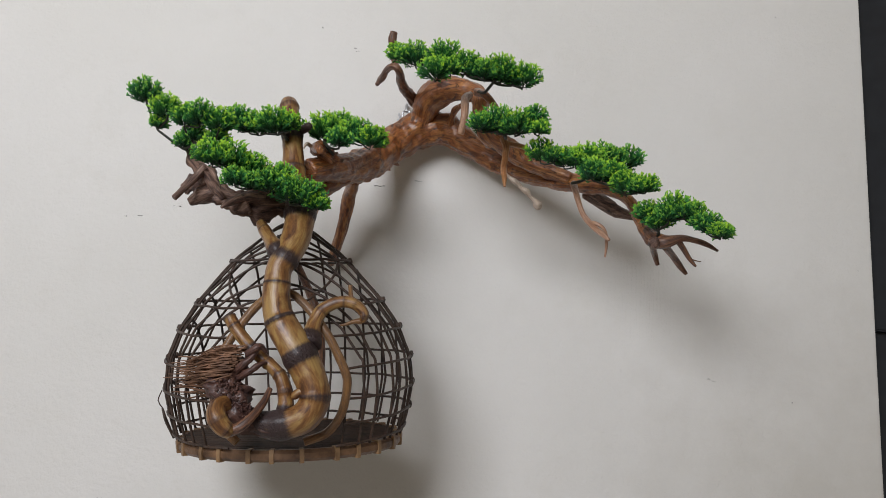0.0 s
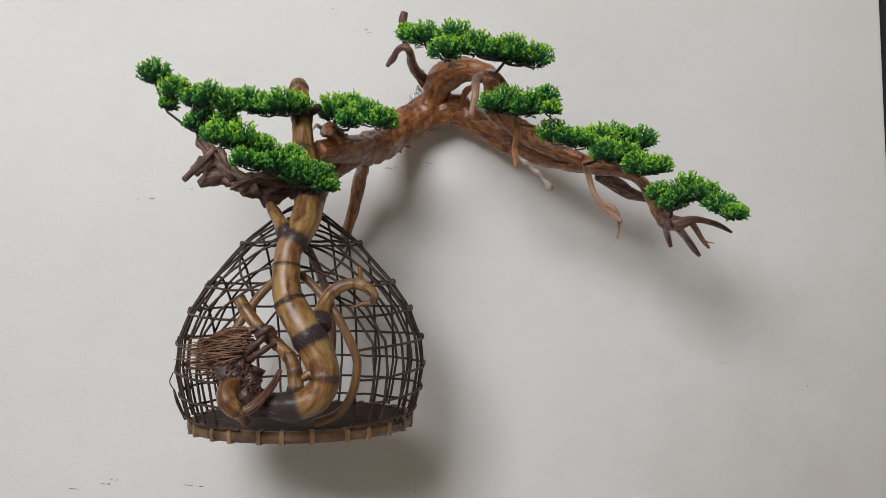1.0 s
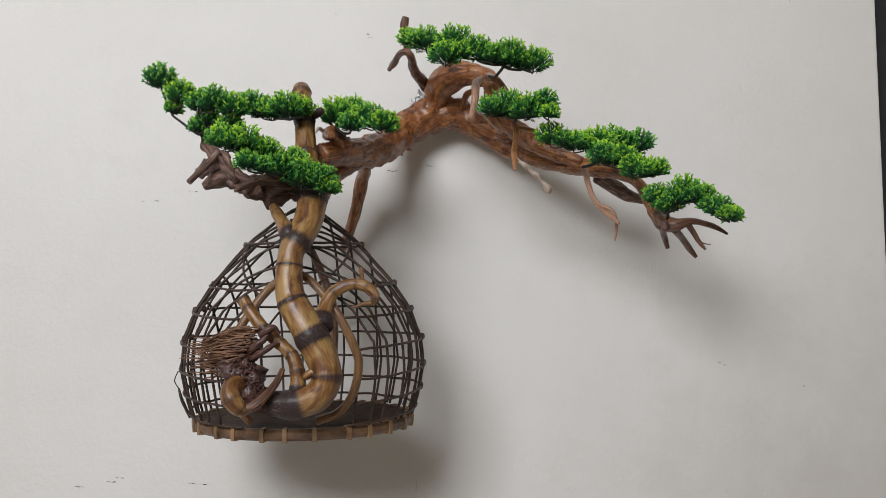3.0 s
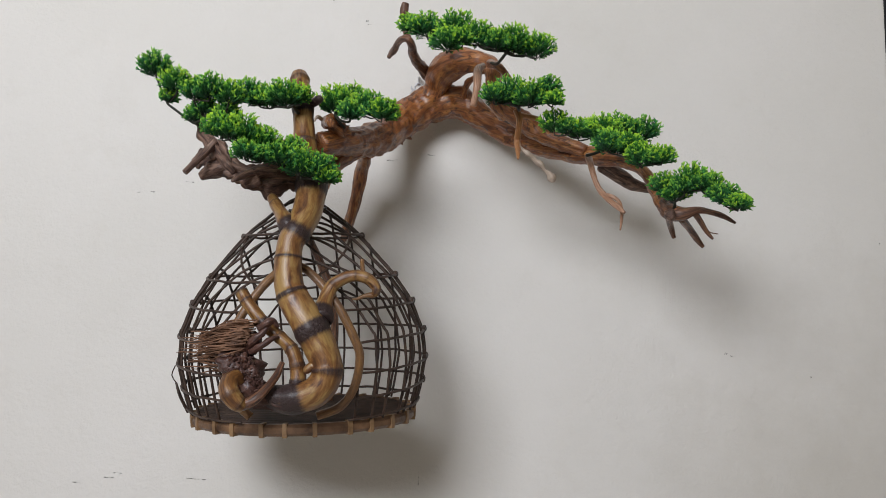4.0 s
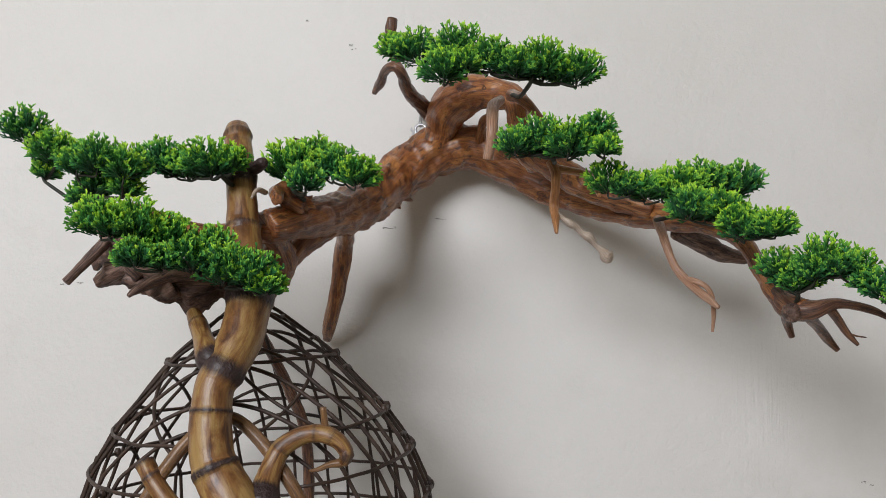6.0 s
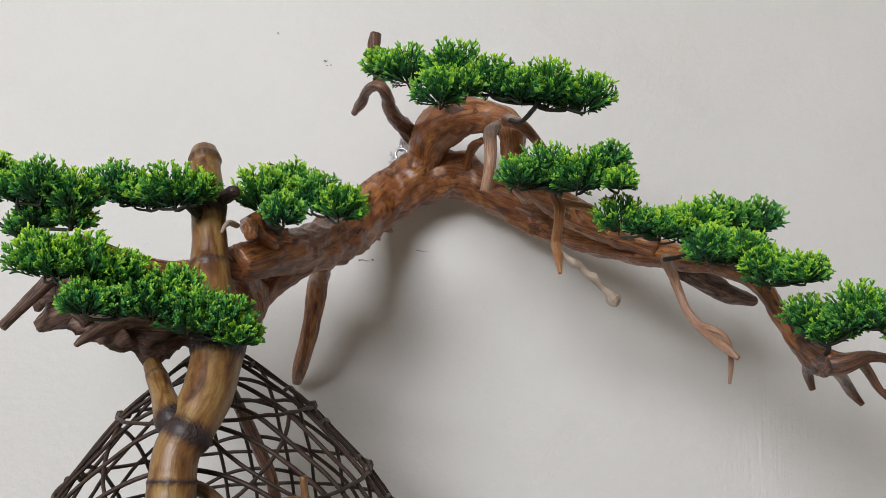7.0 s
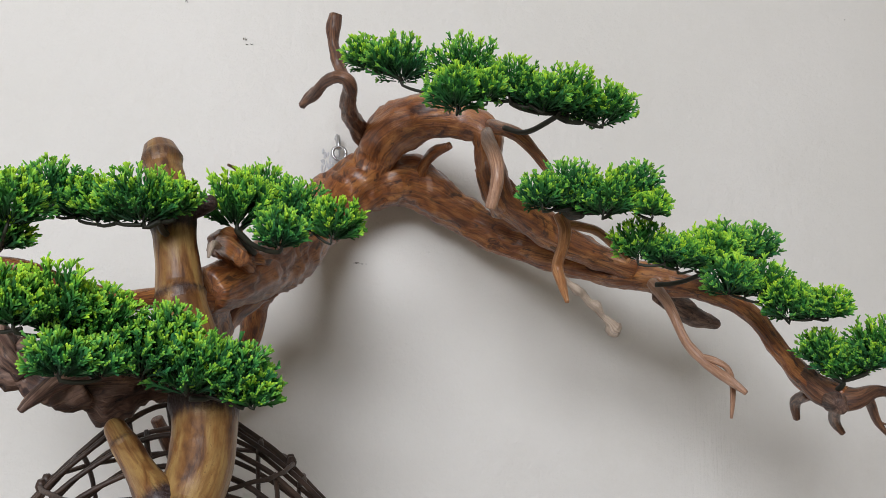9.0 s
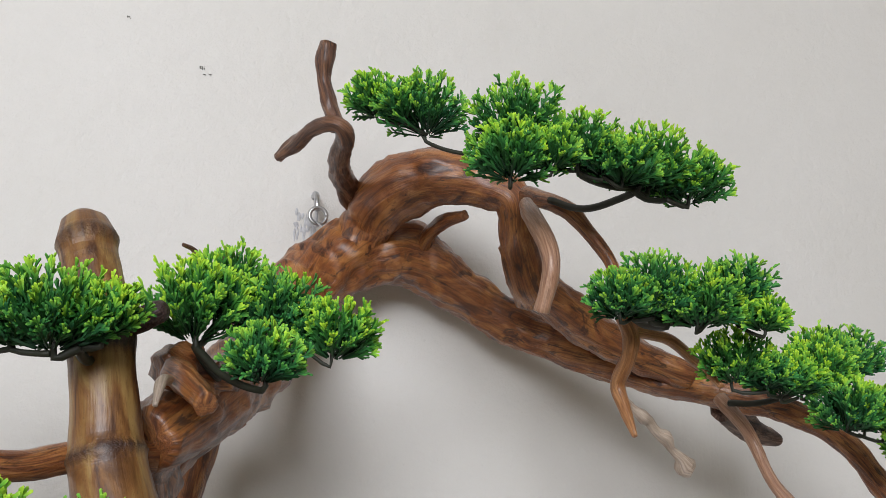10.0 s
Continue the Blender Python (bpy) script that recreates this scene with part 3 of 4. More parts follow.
SPRAYS["beside_pole"] = ((0.025, -0.31, 1.923), [(0.007, -0.33, 1.959, 0.0296), (0.029, -0.285, 1.984, 0.0262), (0.06, -0.31, 1.964, 0.0277), (0.094, -0.33, 1.948, 0.0241), (0.044, -0.385, 1.926, 0.0205)])
SPRAYS["crest"] = ((0.266, -0.26, 2.07), [(0.119, -0.285, 2.123, 0.0202), (0.15, -0.3, 2.114, 0.0288), (0.204, -0.345, 2.097, 0.0321), (0.188, -0.37, 2.062, 0.025), (0.242, -0.36, 2.08, 0.0253), (0.273, -0.365, 2.069, 0.0231), (0.302, -0.35, 2.078, 0.0297), (0.342, -0.34, 2.073, 0.0278)])
SPRAYS["mid_right"] = ((0.317, -0.288, 1.984), [(0.272, -0.355, 1.98, 0.0206), (0.3, -0.35, 1.988, 0.028), (0.333, -0.36, 1.981, 0.0288), (0.36, -0.36, 1.994, 0.0228), (0.369, -0.375, 1.971, 0.0143)])
SPRAYS["long_right"] = ((0.446, -0.23, 1.925), [(0.378, -0.33, 1.946, 0.0251), (0.419, -0.33, 1.937, 0.0209), (0.454, -0.32, 1.944, 0.0275), (0.492, -0.29, 1.959, 0.0261), (0.536, -0.27, 1.962, 0.0288), (0.466, -0.34, 1.915, 0.025), (0.5, -0.34, 1.914, 0.0251), (0.523, -0.35, 1.892, 0.0249), (0.549, -0.37, 1.889, 0.0205)])
SPRAYS["tip_right"] = ((0.578, -0.335, 1.814), [(0.556, -0.345, 1.851, 0.0207), (0.576, -0.35, 1.836, 0.0207), (0.594, -0.375, 1.855, 0.0266), (0.62, -0.38, 1.847, 0.0225), (0.642, -0.4, 1.824, 0.0202), (0.659, -0.415, 1.809, 0.016)])

# ---- the driftwood branch ----
bonsai = holder("driftwood_bonsai", (0.19, -0.12, 2.0), "red-brown driftwood branch with green juniper sprays, hung on a wall", "bonsai")
part("trunk", joined("trunk",
     tube(TRUNK, 0.004, 44, 0.13, 0.17, 4, seed=1),
     tube(STRAND, 0.004, 32, 0.16, 0.18, 4, seed=2),
     tube(ARCH, 0.004, 36, 0.11, 0.15, 3, seed=3),
     tube(LIMB, 0.004, 24, 0.2, 0.2, 3, seed=4), tube(CORE, 0.004, 24, 0.25, 0.3, 3, seed=65)), DRIFT, bonsai, "twisted reddish trunk with dark streaks")
part("hooked_branch", joined("hooked_branch", tube([(x, y, z, r * 0.88) for x, y, z, r in CROOK], 0.003, 20, 0.2, 0.25, 12, seed=5)), DARKDRIFT, bonsai, "dark hooked branch")
part("upright_stub", joined("upright_stub", tube([(x, y, z, r * 0.92) for x, y, z, r in STUB], 0.003, 18, 0.2, 0.3, 12, seed=6)), DARKDRIFT, bonsai, "dark broken stub")
part("hanging_stub", joined("hanging_stub", tube(HANG, 0.004, 14, 0.08, 0.12, 8, seed=7)), TANWOOD, bonsai, "pinkish tan cut stub")
part("branch", joined("branch", tube(SPUR, 0.004, 12, 0.1, 0.1, 8, seed=8)), DRIFT, bonsai)
part("twig", joined("twig", tube(ORANGE, 0.004, 14, 0.1, 0.12, 8, seed=9), tube(ORSIDE, 0.004, 12, 0.1, 0.1, 8, seed=10)), ORANGEWOOD, bonsai, "orange forked twig")
part("twig", joined("twig", tube(TWIGB, 0.003, 14, 0.3, 0.4, 8, seed=11)), PALEWOOD, bonsai, "pale knobbly twig")
part("twig", joined("twig", tube(TWIGA, 0.004, 12, 0.08, 0.15, 8, seed=12), tube(TWIGF, 0.004, 10, 0.08, 0.1, 8, seed=13)), TANWOOD, bonsai, "tan twig that forks and loops")
part("dead_branch", joined("dead_branch", tube(BLACK, 0.004, 14, 0.12, 0.1, 8, seed=14, round_end=True)), GREYWOOD, bonsai, "blackened stub against the wall")
part("knot_scar", joined("knot_scar", tube(SCAR, 0.002, 16, 0.2, 0.3, seed=61)), GREYWOOD, bonsai, "dark round knot scar")
part("bridge", joined("bridge", tube(BRIDGE, 0.003, 18, 0.2, 0.2, seed=60)), DRIFT, bonsai)
part("branch_tip", joined("branch_tip", tube(KNOT, 0.004, 14, 0.15, 0.15, 8, seed=15), tube(KDOWN, 0.004, 12, 0.1, 0.1, 8, seed=16), tube(KMID, 0.004, 12, 0.1, 0.1, 8, seed=17), tube(KLOW, 0.004, 12, 0.1, 0.1, 8, seed=18), tube(KTHORN, 0.004, 6, seed=19)), DARKDRIFT, bonsai, "forked finger-like end of the branch")
part("strut", joined("strut", tube(STRUT, 0.005, 16, 0.14, 0.08, 6, seed=20)), DRIFT, bonsai, "brown stick that props the branch off the wall")
part("burl", joined("burl", tube(LUMP, 0.003, 22, 0.6, 0.8, 8, seed=21), tube(KNURLB, 0.003, 14, 0.2, 0.3, 8, seed=54)), DRIFT, bonsai, "knobbly root burl")
part("snag", joined("snag", tube(KNURL, 0.003, 12, 0.2, 0.2, 8, seed=53)), PALEWOOD, bonsai, "pale broken twig end")
part("log", joined("log", tube(LOG, 0.003, 30, 0.5, 0.7, 1, seed=22), tube(LOGKNOB, 0.003, 20, 0.5, 0.7, 1, seed=24), tube(KNUCKLE, 0.003, 20, 0.5, 0.7, 1, seed=51), tube(ROOTSTUB, 0.003, 18, 0.5, 0.6, 1, seed=52)), GREYWOOD, bonsai, "gnarled dark grey log")
part("snag", joined("snag", tube(SNAG, 0.003, 10, 0.2, 0.2, seed=62)), DARKDRIFT, bonsai)
part("snag", joined("snag", tube(SNAGB, 0.003, 10, 0.2, 0.2, seed=63)), DARKDRIFT, bonsai)
part("splinter", joined("splinter", tube(LOGCHIP, 0.004, 12, 0.25, 0.2, 6, seed=23)), GREYWOOD, bonsai)
part("broken_end", joined("broken_end", tube(BROKEN, 0.003, 20, 0.5, 0.7, 1, seed=25)), GREYWOOD, bonsai)
part("stick", joined("stick", tube(STICK, 0.004, 12, 0.15, 0.12, 6, seed=26), tube(STICKFAT, 0.003, 16, 0.4, 0.4, 6, seed=27)), GREYWOOD, bonsai, "grey broken stick")
part("branch", joined("branch", tube(ARMB, 0.005, 12, 0.12, 0.1, 6, seed=28)), DRIFT, bonsai)
part("thorn", joined("thorn", tube(SPIKE, 0.003, 8, 0.1, seed=29)), DRIFT, bonsai)
part("thorn", joined("thorn", tube(SPIKEB, 0.003, 8, 0.1, seed=30)), DRIFT, bonsai)


def sprig_mesh(centre, radius, root, rng):
    """A clump of forked scale-leaf fronds that fan out from below its centre."""
    centre, root = np.array(centre), np.array(root)
    foot = centre + np.array((0, 0, -0.62 * radius)) + (root - centre) / np.linalg.norm(root - centre) * radius * 0.15
    verts, faces, tips, tones = [], [], [], []

    def needle(base, way, length, width, t0, t1, lime):
        a = np.cross(way, (rng.uniform(-1, 1), rng.uniform(-1, 1), rng.uniform(-1, 1)))
        a /= np.linalg.norm(a) + 1e-9
        b = np.cross(way, a)
        n = len(verts)
        tones.extend([lime] * 7)
        for s, w in ((0.0, 0.65), (0.86, 1.0)):
            for k in range(3):
                ang = 2.0944 * k
                verts.append(base + way * length * s + (a * math.cos(ang) + b * math.sin(ang)) * width * w)
                tips.append(t0 + (t1 - t0) * s)
        verts.append(base + way * length)
        tips.append(t1)
        for k in range(3):
            m = (k + 1) % 3
            faces.append((n + k, n + m, n + 3 + m, n + 3 + k))
            faces.append((n + 3 + k, n + 3 + m, n + 6))

    count = int(46 + radius * 1500)
    fresh = rng.uniform(0.12, 0.9)
    for i in range(count):
        z = 1 - 1.5 * (i + 0.5) / count
        a = i * 2.39996 + rng.uniform(-0.4, 0.4)
        s = math.sqrt(max(0, 1 - z * z))
        target = centre + radius * rng.uniform(0.78, 1.1) * np.array((s * math.cos(a) * 1.05, s * math.sin(a) * 1.05, z * 0.9))
        way = target - foot
        full = np.linalg.norm(way)
        way = way / full
        across = np.cross(way, np.array((rng.uniform(-1, 1), rng.uniform(-1, 1), rng.uniform(-1, 1))))
        across /= np.linalg.norm(across)
        flat = np.cross(way, across)
        # upper fronds are toned lighter and limier, painting in light from above
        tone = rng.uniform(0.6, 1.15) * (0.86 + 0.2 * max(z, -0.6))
        lime = min(1.0, max(0.0, fresh + rng.uniform(-0.4, 0.4) + 0.25 * z))
        needle(foot + way * full * 0.25, way, full * 0.7, 0.0009, 0.0, 0.25 * tone, lime)
        u, flip = 0.48, 1
        while u < 0.97:
            base = foot + way * full * u
            fork = way * 0.9 + across * 0.46 * flip + flat * rng.uniform(-.22, .22) + np.array((0, 0, 0.12))
            fork /= np.linalg.norm(fork)
            size = 0.0066 * rng.uniform(0.75, 1.25)
            # inner needles stay dark as if shaded, outer ones brighten
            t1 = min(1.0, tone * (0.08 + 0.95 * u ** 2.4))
            needle(base, fork, size, 0.00086, t1 * 0.45, t1, lime)
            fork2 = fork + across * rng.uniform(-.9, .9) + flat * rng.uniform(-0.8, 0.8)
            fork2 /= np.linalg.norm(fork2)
            needle(base + fork * size * 0.5, fork2, size * 0.7, 0.0008, t1 * 0.55, t1, lime)
            flip = -flip
            u += 0.0034 / full
        for side in (-0.45, 0.0, 0.45):
            lobe = way + across * side + flat * rng.uniform(-0.2, 0.2)
            needle(foot + way * full * 0.93, lobe / np.linalg.norm(lobe), 0.0056, 0.00088, 0.6 * tone, min(1, 1.1 * tone), lime)
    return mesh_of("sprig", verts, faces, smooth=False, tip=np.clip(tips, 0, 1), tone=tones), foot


for key, (root, clumps) in SPRAYS.items():
    rng = random.Random(len(key) * 7 + len(clumps))
    root = np.array(root)
    stems, made = [], []
    between = []
    for a, b in zip(clumps, clumps[1:]):
        a, b = np.array(a), np.array(b)
        if np.linalg.norm((a - b)[:3]) < (0.0 if key == "far_left" else 0.062):
            between.append(tuple((a + b) / 2 * np.array((1, 1, 1, 0.72)) + np.array((0, rng.uniform(-0.012, 0.012), -0.004, 0))))
    clumps = clumps + between
    knots = [(root, 0.0030)]
    for i, (x, y, z, r) in enumerate(sorted(clumps, key=lambda c: np.linalg.norm(np.array(c[:3]) - root))):
        me, foot = sprig_mesh((x, y, z), r, root, rng)
        made.append(me)
        start, thick = min(knots, key=lambda k: np.linalg.norm(k[0] - foot) + (0.012 if k[0] is root else 0))
        way = foot - start
        thin = max(0.0013, thick * 0.8)
        sag = np.array((0, 0, (-0.03 if key == "far_left" else -0.09) * np.linalg.norm(way)))
        stems.append(tube([(*start, thick), (*(start + way * 0.4 + sag), (thick + thin) / 2), (*(foot - (0, 0, 0.002)), thin), (*(foot * 0.6 + np.array((x, y, z)) * 0.4), 0.0008)], 0.005, 7, 0.15, bent=0.004, seed=i))
        knots.append((foot, thin))
    spray = part("spray", joined("spray", stems[0]), STEM, bonsai, "green juniper spray on dark wire stems")
    for stem in stems[1:]:
        part("stem", joined("stem", stem), STEM, spray)
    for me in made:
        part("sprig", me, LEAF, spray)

# ---- the bamboo root ----
bamboo = holder("bamboo_root", (0.02, -0.445, 1.45), "varnished gnarled bamboo stem with root head in a wicker cage", "bamboo sculpture")
part("stem", joined("stem", tube(POLE, 0.004, 26, 0.02, 0.03, 0, seed=30, round_start=True, joints=(
    (0.3, 0.004, 0.14, 0.5), (0.9, 0.002, -0.03, 0.3), (2.0, 0.008, 0.13, 0.95), (4.0, 0.003, 0.08, 0.6), (6.5, 0.012, 0.16, 1.0), (9.3, 0.006, 0.10, 0.8), (11.0, 0.002, 0.05, 0.8),
    (13.4, 0.0025, 0.12, 0.85), (15.7, 0.008, 0.09, 1.0), (18.35, 0.0025, 0.10, 0.75), (22.2, 0.012, 0.10, 1.0), (24, 0.015, 0.05, 1.0)))), BAMBOO, bamboo, "curved jointed bamboo stem")
part("bud", joined("bud", tube(BUD, 0.004, 16, 0.03, 0.06, 0, seed=31, round_end=True, joints=((0.5, 0.007, 0.08, 1.0), (3.3, 0.002, 0.05, 0.5)))), BAMBOO, bamboo, "short side shoot")
part("side_stub", joined("side_stub", tube(POLESTUB, 0.003, 12, 0.1, 0.15, 0, seed=32, round_end=True, joints=((0.5, 0.02, 0, 1.0),))), BAMBOO, bamboo, "dark side stub")
part("shoot", joined("shoot", tube(CURL, 0.004, 18, 0.02, 0.03, 0, seed=33, joints=((0.5, 0.010, 0.14, 1.0), (3.1, 0.002, 0.08, 0.55), (5.2, 0.002, 0.07, 0.5), (6.2, 0.002, 0.07, 0.5), (8.3, 0.003, 0.1, 0.6)))), BAMBOO, bamboo, "curled bamboo shoot")
part("rootlet", joined("rootlet", tube(CURLTWIG, 0.003, 8, 0.1, seed=34)), RATTAN, bamboo)
part("rootlet", joined("rootlet", tube(CURLROOT, 0.003, 8, 0.1, seed=35)), RATTAN, bamboo)
part("arm", joined("arm", tube(ARM, 0.004, 16, 0.02, 0.03, 0, seed=36, joints=((0.6, 0.004, 0.1, 0.8), (1.9, 0.002, 0.1, 0.6), (3.2, 0.002, 0.1, 0.6), (4.5, 0.002, 0.1, 0.6), (6.0, 0.006, 0.15, 1.0), (8.2, 0.002, 0.12, 0.7), (9, 0.003, 0.05, 0.8)))), BAMBOO, bamboo, "ringed bamboo arm with a cut end")
part("elbow", joined("elbow", tube(ELBOW, 0.003, 18, 0.02, 0.04, 0, seed=37, joints=((2.3, 0.0015, 0.06, 0.5), (3.4, 0.0015, 0.06, 0.6)))), BAMBOO, bamboo, "short thick bamboo elbow")
part("stalk", joined("stalk", tube(STALK, 0.004, 14, 0.08, 0.1, 0, seed=38)), DARKDRIFT, bamboo, "brown pointed stalk")
part("nub", joined("nub", tube(NUB, 0.003, 12, 0.1, 0.15, 0, seed=39, round_end=True)), BAMBOO, bamboo)
part("root_head", joined("root_head", tube(HEAD, 0.002, 32, 0.3, 0.55, 0, seed=40, round_start=True), tube(BODY, 0.002, 34, 0.3, 0.6, 0, seed=41)), ROOT, bamboo, "knobbly purple-brown root mass")
part("stake", joined("stake", tube(STAKE, 0.005, 12, 0.08, 0.08, 4, seed=44)), DARKDRIFT, bamboo, "dark cane stake behind the stem")
rng = random.Random(11)
knobs = []
body, _ = spline(BODY, 0.004)
for i in range(700):
    c = body[rng.randrange(3, len(body) - 12)]
    way = Vector((rng.uniform(-1, 1), rng.uniform(-1, 0.2), rng.uniform(-1, 1))).normalized()
    p = Vector(c[:3]) + way * c[3] * 0.97
    q = p + way * rng.uniform(0.002, 0.0045)
    s = rng.uniform(0.0011, 0.0021)
    knobs.append(tube([(*p, s), (*((p + q) / 2), s * 0.95), (*q, s * 0.6)], 0.004, 6, seed=i))
part("root_knobs", joined("root_knobs", *knobs), ROOT, bamboo, "small cut rootlet stubs")["kind"] = "stuff"


def fibre(a, b, thick, arch):
    """One root fibre, combed back from a towards b."""
    m = a * 0.5 + b * 0.5 + Vector((0, rng.uniform(-0.010, -0.002), arch))
    return part("root_fibre", joined("root_fibre", tube([(*a, thick * 1.3), (*m, thick), (*b, thick * 0.4)], 0.008, 5, seed=rng.randrange(99), bent=0.0035)), FIBRE, bamboo)


# the mane over the crown, combed back
for i in range(120):
    u = i / 119
    a = Vector((-0.054 - 0.022 * u + rng.uniform(-0.016, 0.006), -0.456 + 0.022 * (1 - u) * rng.random() + rng.uniform(-0.003, 0.003), 1.577 - 0.042 * u + rng.uniform(-0.003, 0.003)))
    reach = rng.uniform(0.45, 1.0)
    b = a + Vector((-0.088 * reach, 0.03 * reach + rng.uniform(-0.006, 0.018), -0.012 - 0.014 * (1 - u) + rng.uniform(-0.007, 0.009)))
    fibre(a, b, rng.uniform(0.0006, 0.0013), 0.006 * (1 - u))
# longer, thicker roots that reach out between the canes
for i in range(46):
    u = i / 45
    a = Vector((-0.075 + rng.uniform(-0.01, 0.012), -0.44 + rng.uniform(-0.01, 0.015), 1.556 - 0.056 * u))
    b = a + Vector((-0.105 * rng.uniform(0.6, 1.05), 0.05 + rng.uniform(-0.01, 0.02), rng.uniform(-0.010, 0.008)))
    fibre(a, b, rng.uniform(0.0010, 0.0020), 0.002)
# the open jaw: dark bent roots over a hollow
for points in (((-0.070, -0.440, 1.536), (-0.056, -0.452, 1.547), (-0.043, -0.455, 1.560), (-0.033, -0.450, 1.576)),
               ((-0.062, -0.442, 1.530), (-0.045, -0.454, 1.540), (-0.030, -0.452, 1.552), (-0.022, -0.444, 1.556)),
               ((-0.050, -0.452, 1.566), (-0.040, -0.458, 1.574), (-0.030, -0.454, 1.579), (-0.022, -0.448, 1.572))):
    part("jaw_root", joined("jaw_root", tube([(*p, r) for p, r in zip(points, (0.0036, 0.0042, 0.0036, 0.0024))], 0.002, 12, 0.4, 0.5, 0, seed=71, round_end=True)), ROOT, bamboo, "dark twisted jaw-like root")

# ---- the cage ----
CAGE = Vector((-0.009, -0.244, 1.450))
TILT_CAGE = (Matrix.Rotation(radians(-4.7), 4, "Y") @ Matrix.Rotation(radians(7.1), 4, "X"))
cage = holder("wicker_cage", CAGE, "domed dark wicker cage with arched open front and bamboo rim", "cage")
cage.matrix_world = Matrix.Translation(CAGE) @ TILT_CAGE
HEIGHTS = (0.0, 0.033, 0.08, 0.127, 0.179, 0.222, 0.292, 0.33, 0.348, 0.356)
RADII = (0.186, 0.196, 0.204, 0.202, 0.182, 0.154, 0.094, 0.048, 0.024, 0.004)


def cage_radius(h):
    return float(np.interp(h, HEIGHTS, RADII))


def on_cage(h, degrees, out=0.0):
    """A place on the dome; 0 degrees is the front, positive towards the right."""
    a, r = radians(degrees), cage_radius(h) + out
    return (r * math.sin(a), -r * math.cos(a) * DEEP, h)


def gap(h):
    """Half the opening's width in degrees at a height."""
    u = (h - 0.09) / 0.15
    return 28 * math.sqrt(max(0, 1 - u * u)) if abs(u) < 1 else 0.0


FRONT = 5
DEEP = 0.91   # the cage is shallower than it is wide
rng = random.Random(3)


def dome_height(r):
    """The height at which the upper dome has that radius."""
    return float(np.interp(r, RADII[:1:-1], HEIGHTS[:1:-1]))


def cane(a, b):
    """A cane bent over the dome from one foot to another, by angles; the runs that the opening leaves."""
    low = [0.0, 0.02, 0.04, 0.06]
    rows = [(*on_cage(h, a)[:2], h) for h in low]
    p, q = np.array(on_cage(0.08, a)[:2]), np.array(on_cage(0.08, b)[:2])
    for k in range(31):
        u = 0.5 - 0.5 * math.cos(math.pi * k / 30)
        v = p * (1 - u) + q * u
        rows.append((v[0], v[1] , dome_height(np.hypot(v[0], v[1] / DEEP))))
    rows += [(*on_cage(h, b)[:2], h) for h in low[::-1]]
    runs, run = [], []
    for x, y, h in rows:
        d = math.degrees(math.atan2(x, -y / DEEP))
        if abs(d - FRONT) < max(gap(h), 24 if h < 0.09 else 0):
            if len(run) > 3:
                runs.append(run)
            run = []
        else:
            run.append((x, y, h, 0.0023))
    if len(run) > 3:
        runs.append(run)
    return runs


# canes that arch from side to side, then canes up the back
feet = [(-a, a) for a in (33, 42, 51, 60, 68, 76, 84, 91, 99, 108, 119, 132, 146)]
feet += [(180 - a, a) for a in (-58, -45, -33, -22, -11, 0, 11, 22, 33, 45, 58)]
for i, (a, b) in enumerate(feet):
    for run in cane(a + rng.uniform(-1.5, 1.5), b + rng.uniform(-1.5, 1.5)):
        if i >= 13:   # these end where they meet the crown
            run = [p for p in run if p[1] > -0.02]
        if len(run) < 4:
            continue
        part("rib", joined("rib", tube(run, 0.010, 6, seed=i, bent=0.0014)), WIRE, cage, local=True)
for h in (0.012, 0.045, 0.083, 0.129, 0.178, 0.222, 0.288):
    half = gap(h) + (1 if gap(h) else 0)
    start, stop = FRONT + half, FRONT + 360 - half
    n = 48
    run = [(*on_cage(h + rng.uniform(-0.001, 0.001) - (0.012 * max(0, math.cos(radians(d))) if gap(h) else 0), d, 0.003), 0.0021) for d in (start + (stop - start) * k / n for k in range(n + 1))]
    part("hoop", joined("hoop", tube(run, 0.015, 6, seed=int(h * 1000))), WIRE, cage, local=True)
    for d in (86, 96, 264, 274):
        if h > 0.03:
            x, y, z = on_cage(h, d + rng.uniform(-4, 4), 0.0025)
            part("tie", joined("tie", tube([(x, y, z - 0.005, 0.0030), (x, y, z, 0.0050), (x, y, z + 0.005, 0.0030)], 0.003, 7, 0.2, seed=3)), WIRE, cage, local=True)
for h0, d0, h1, d1 in ((0.288, 62, 0.215, 14), (0.288, -62, 0.20, -14), (0.21, 45, 0.33, -20)):
    part("brace", joined("brace", tube([(*on_cage(h0 + (h1 - h0) * k / 6, d0 + (d1 - d0) * k / 6, -0.003), 0.0021) for k in range(7)], 0.012, 6, seed=7)), WIRE, cage, local=True)
arch = [(0.012, 15), (0.024, 25), (0.052, 31), (0.09, 33), (0.117, 32), (0.17, 26), (0.214, 17), (0.236, 6), (0.228, -4), (0.20, -13), (0.15, -21), (0.117, -24), (0.07, -24), (0.03, -20), (0.012, -15)]
part("arch", joined("arch", tube([(*on_cage(h, d, 0.003), 0.0068) for h, d in arch], 0.006, 12, 0.04, 0.05, 0, seed=50, joints=((4.3, 0.002, 0.08, 0.6), (10, 0.002, 0.08, 0.6)))), RATTAN, cage, "bent honey-coloured rattan arch", local=True)


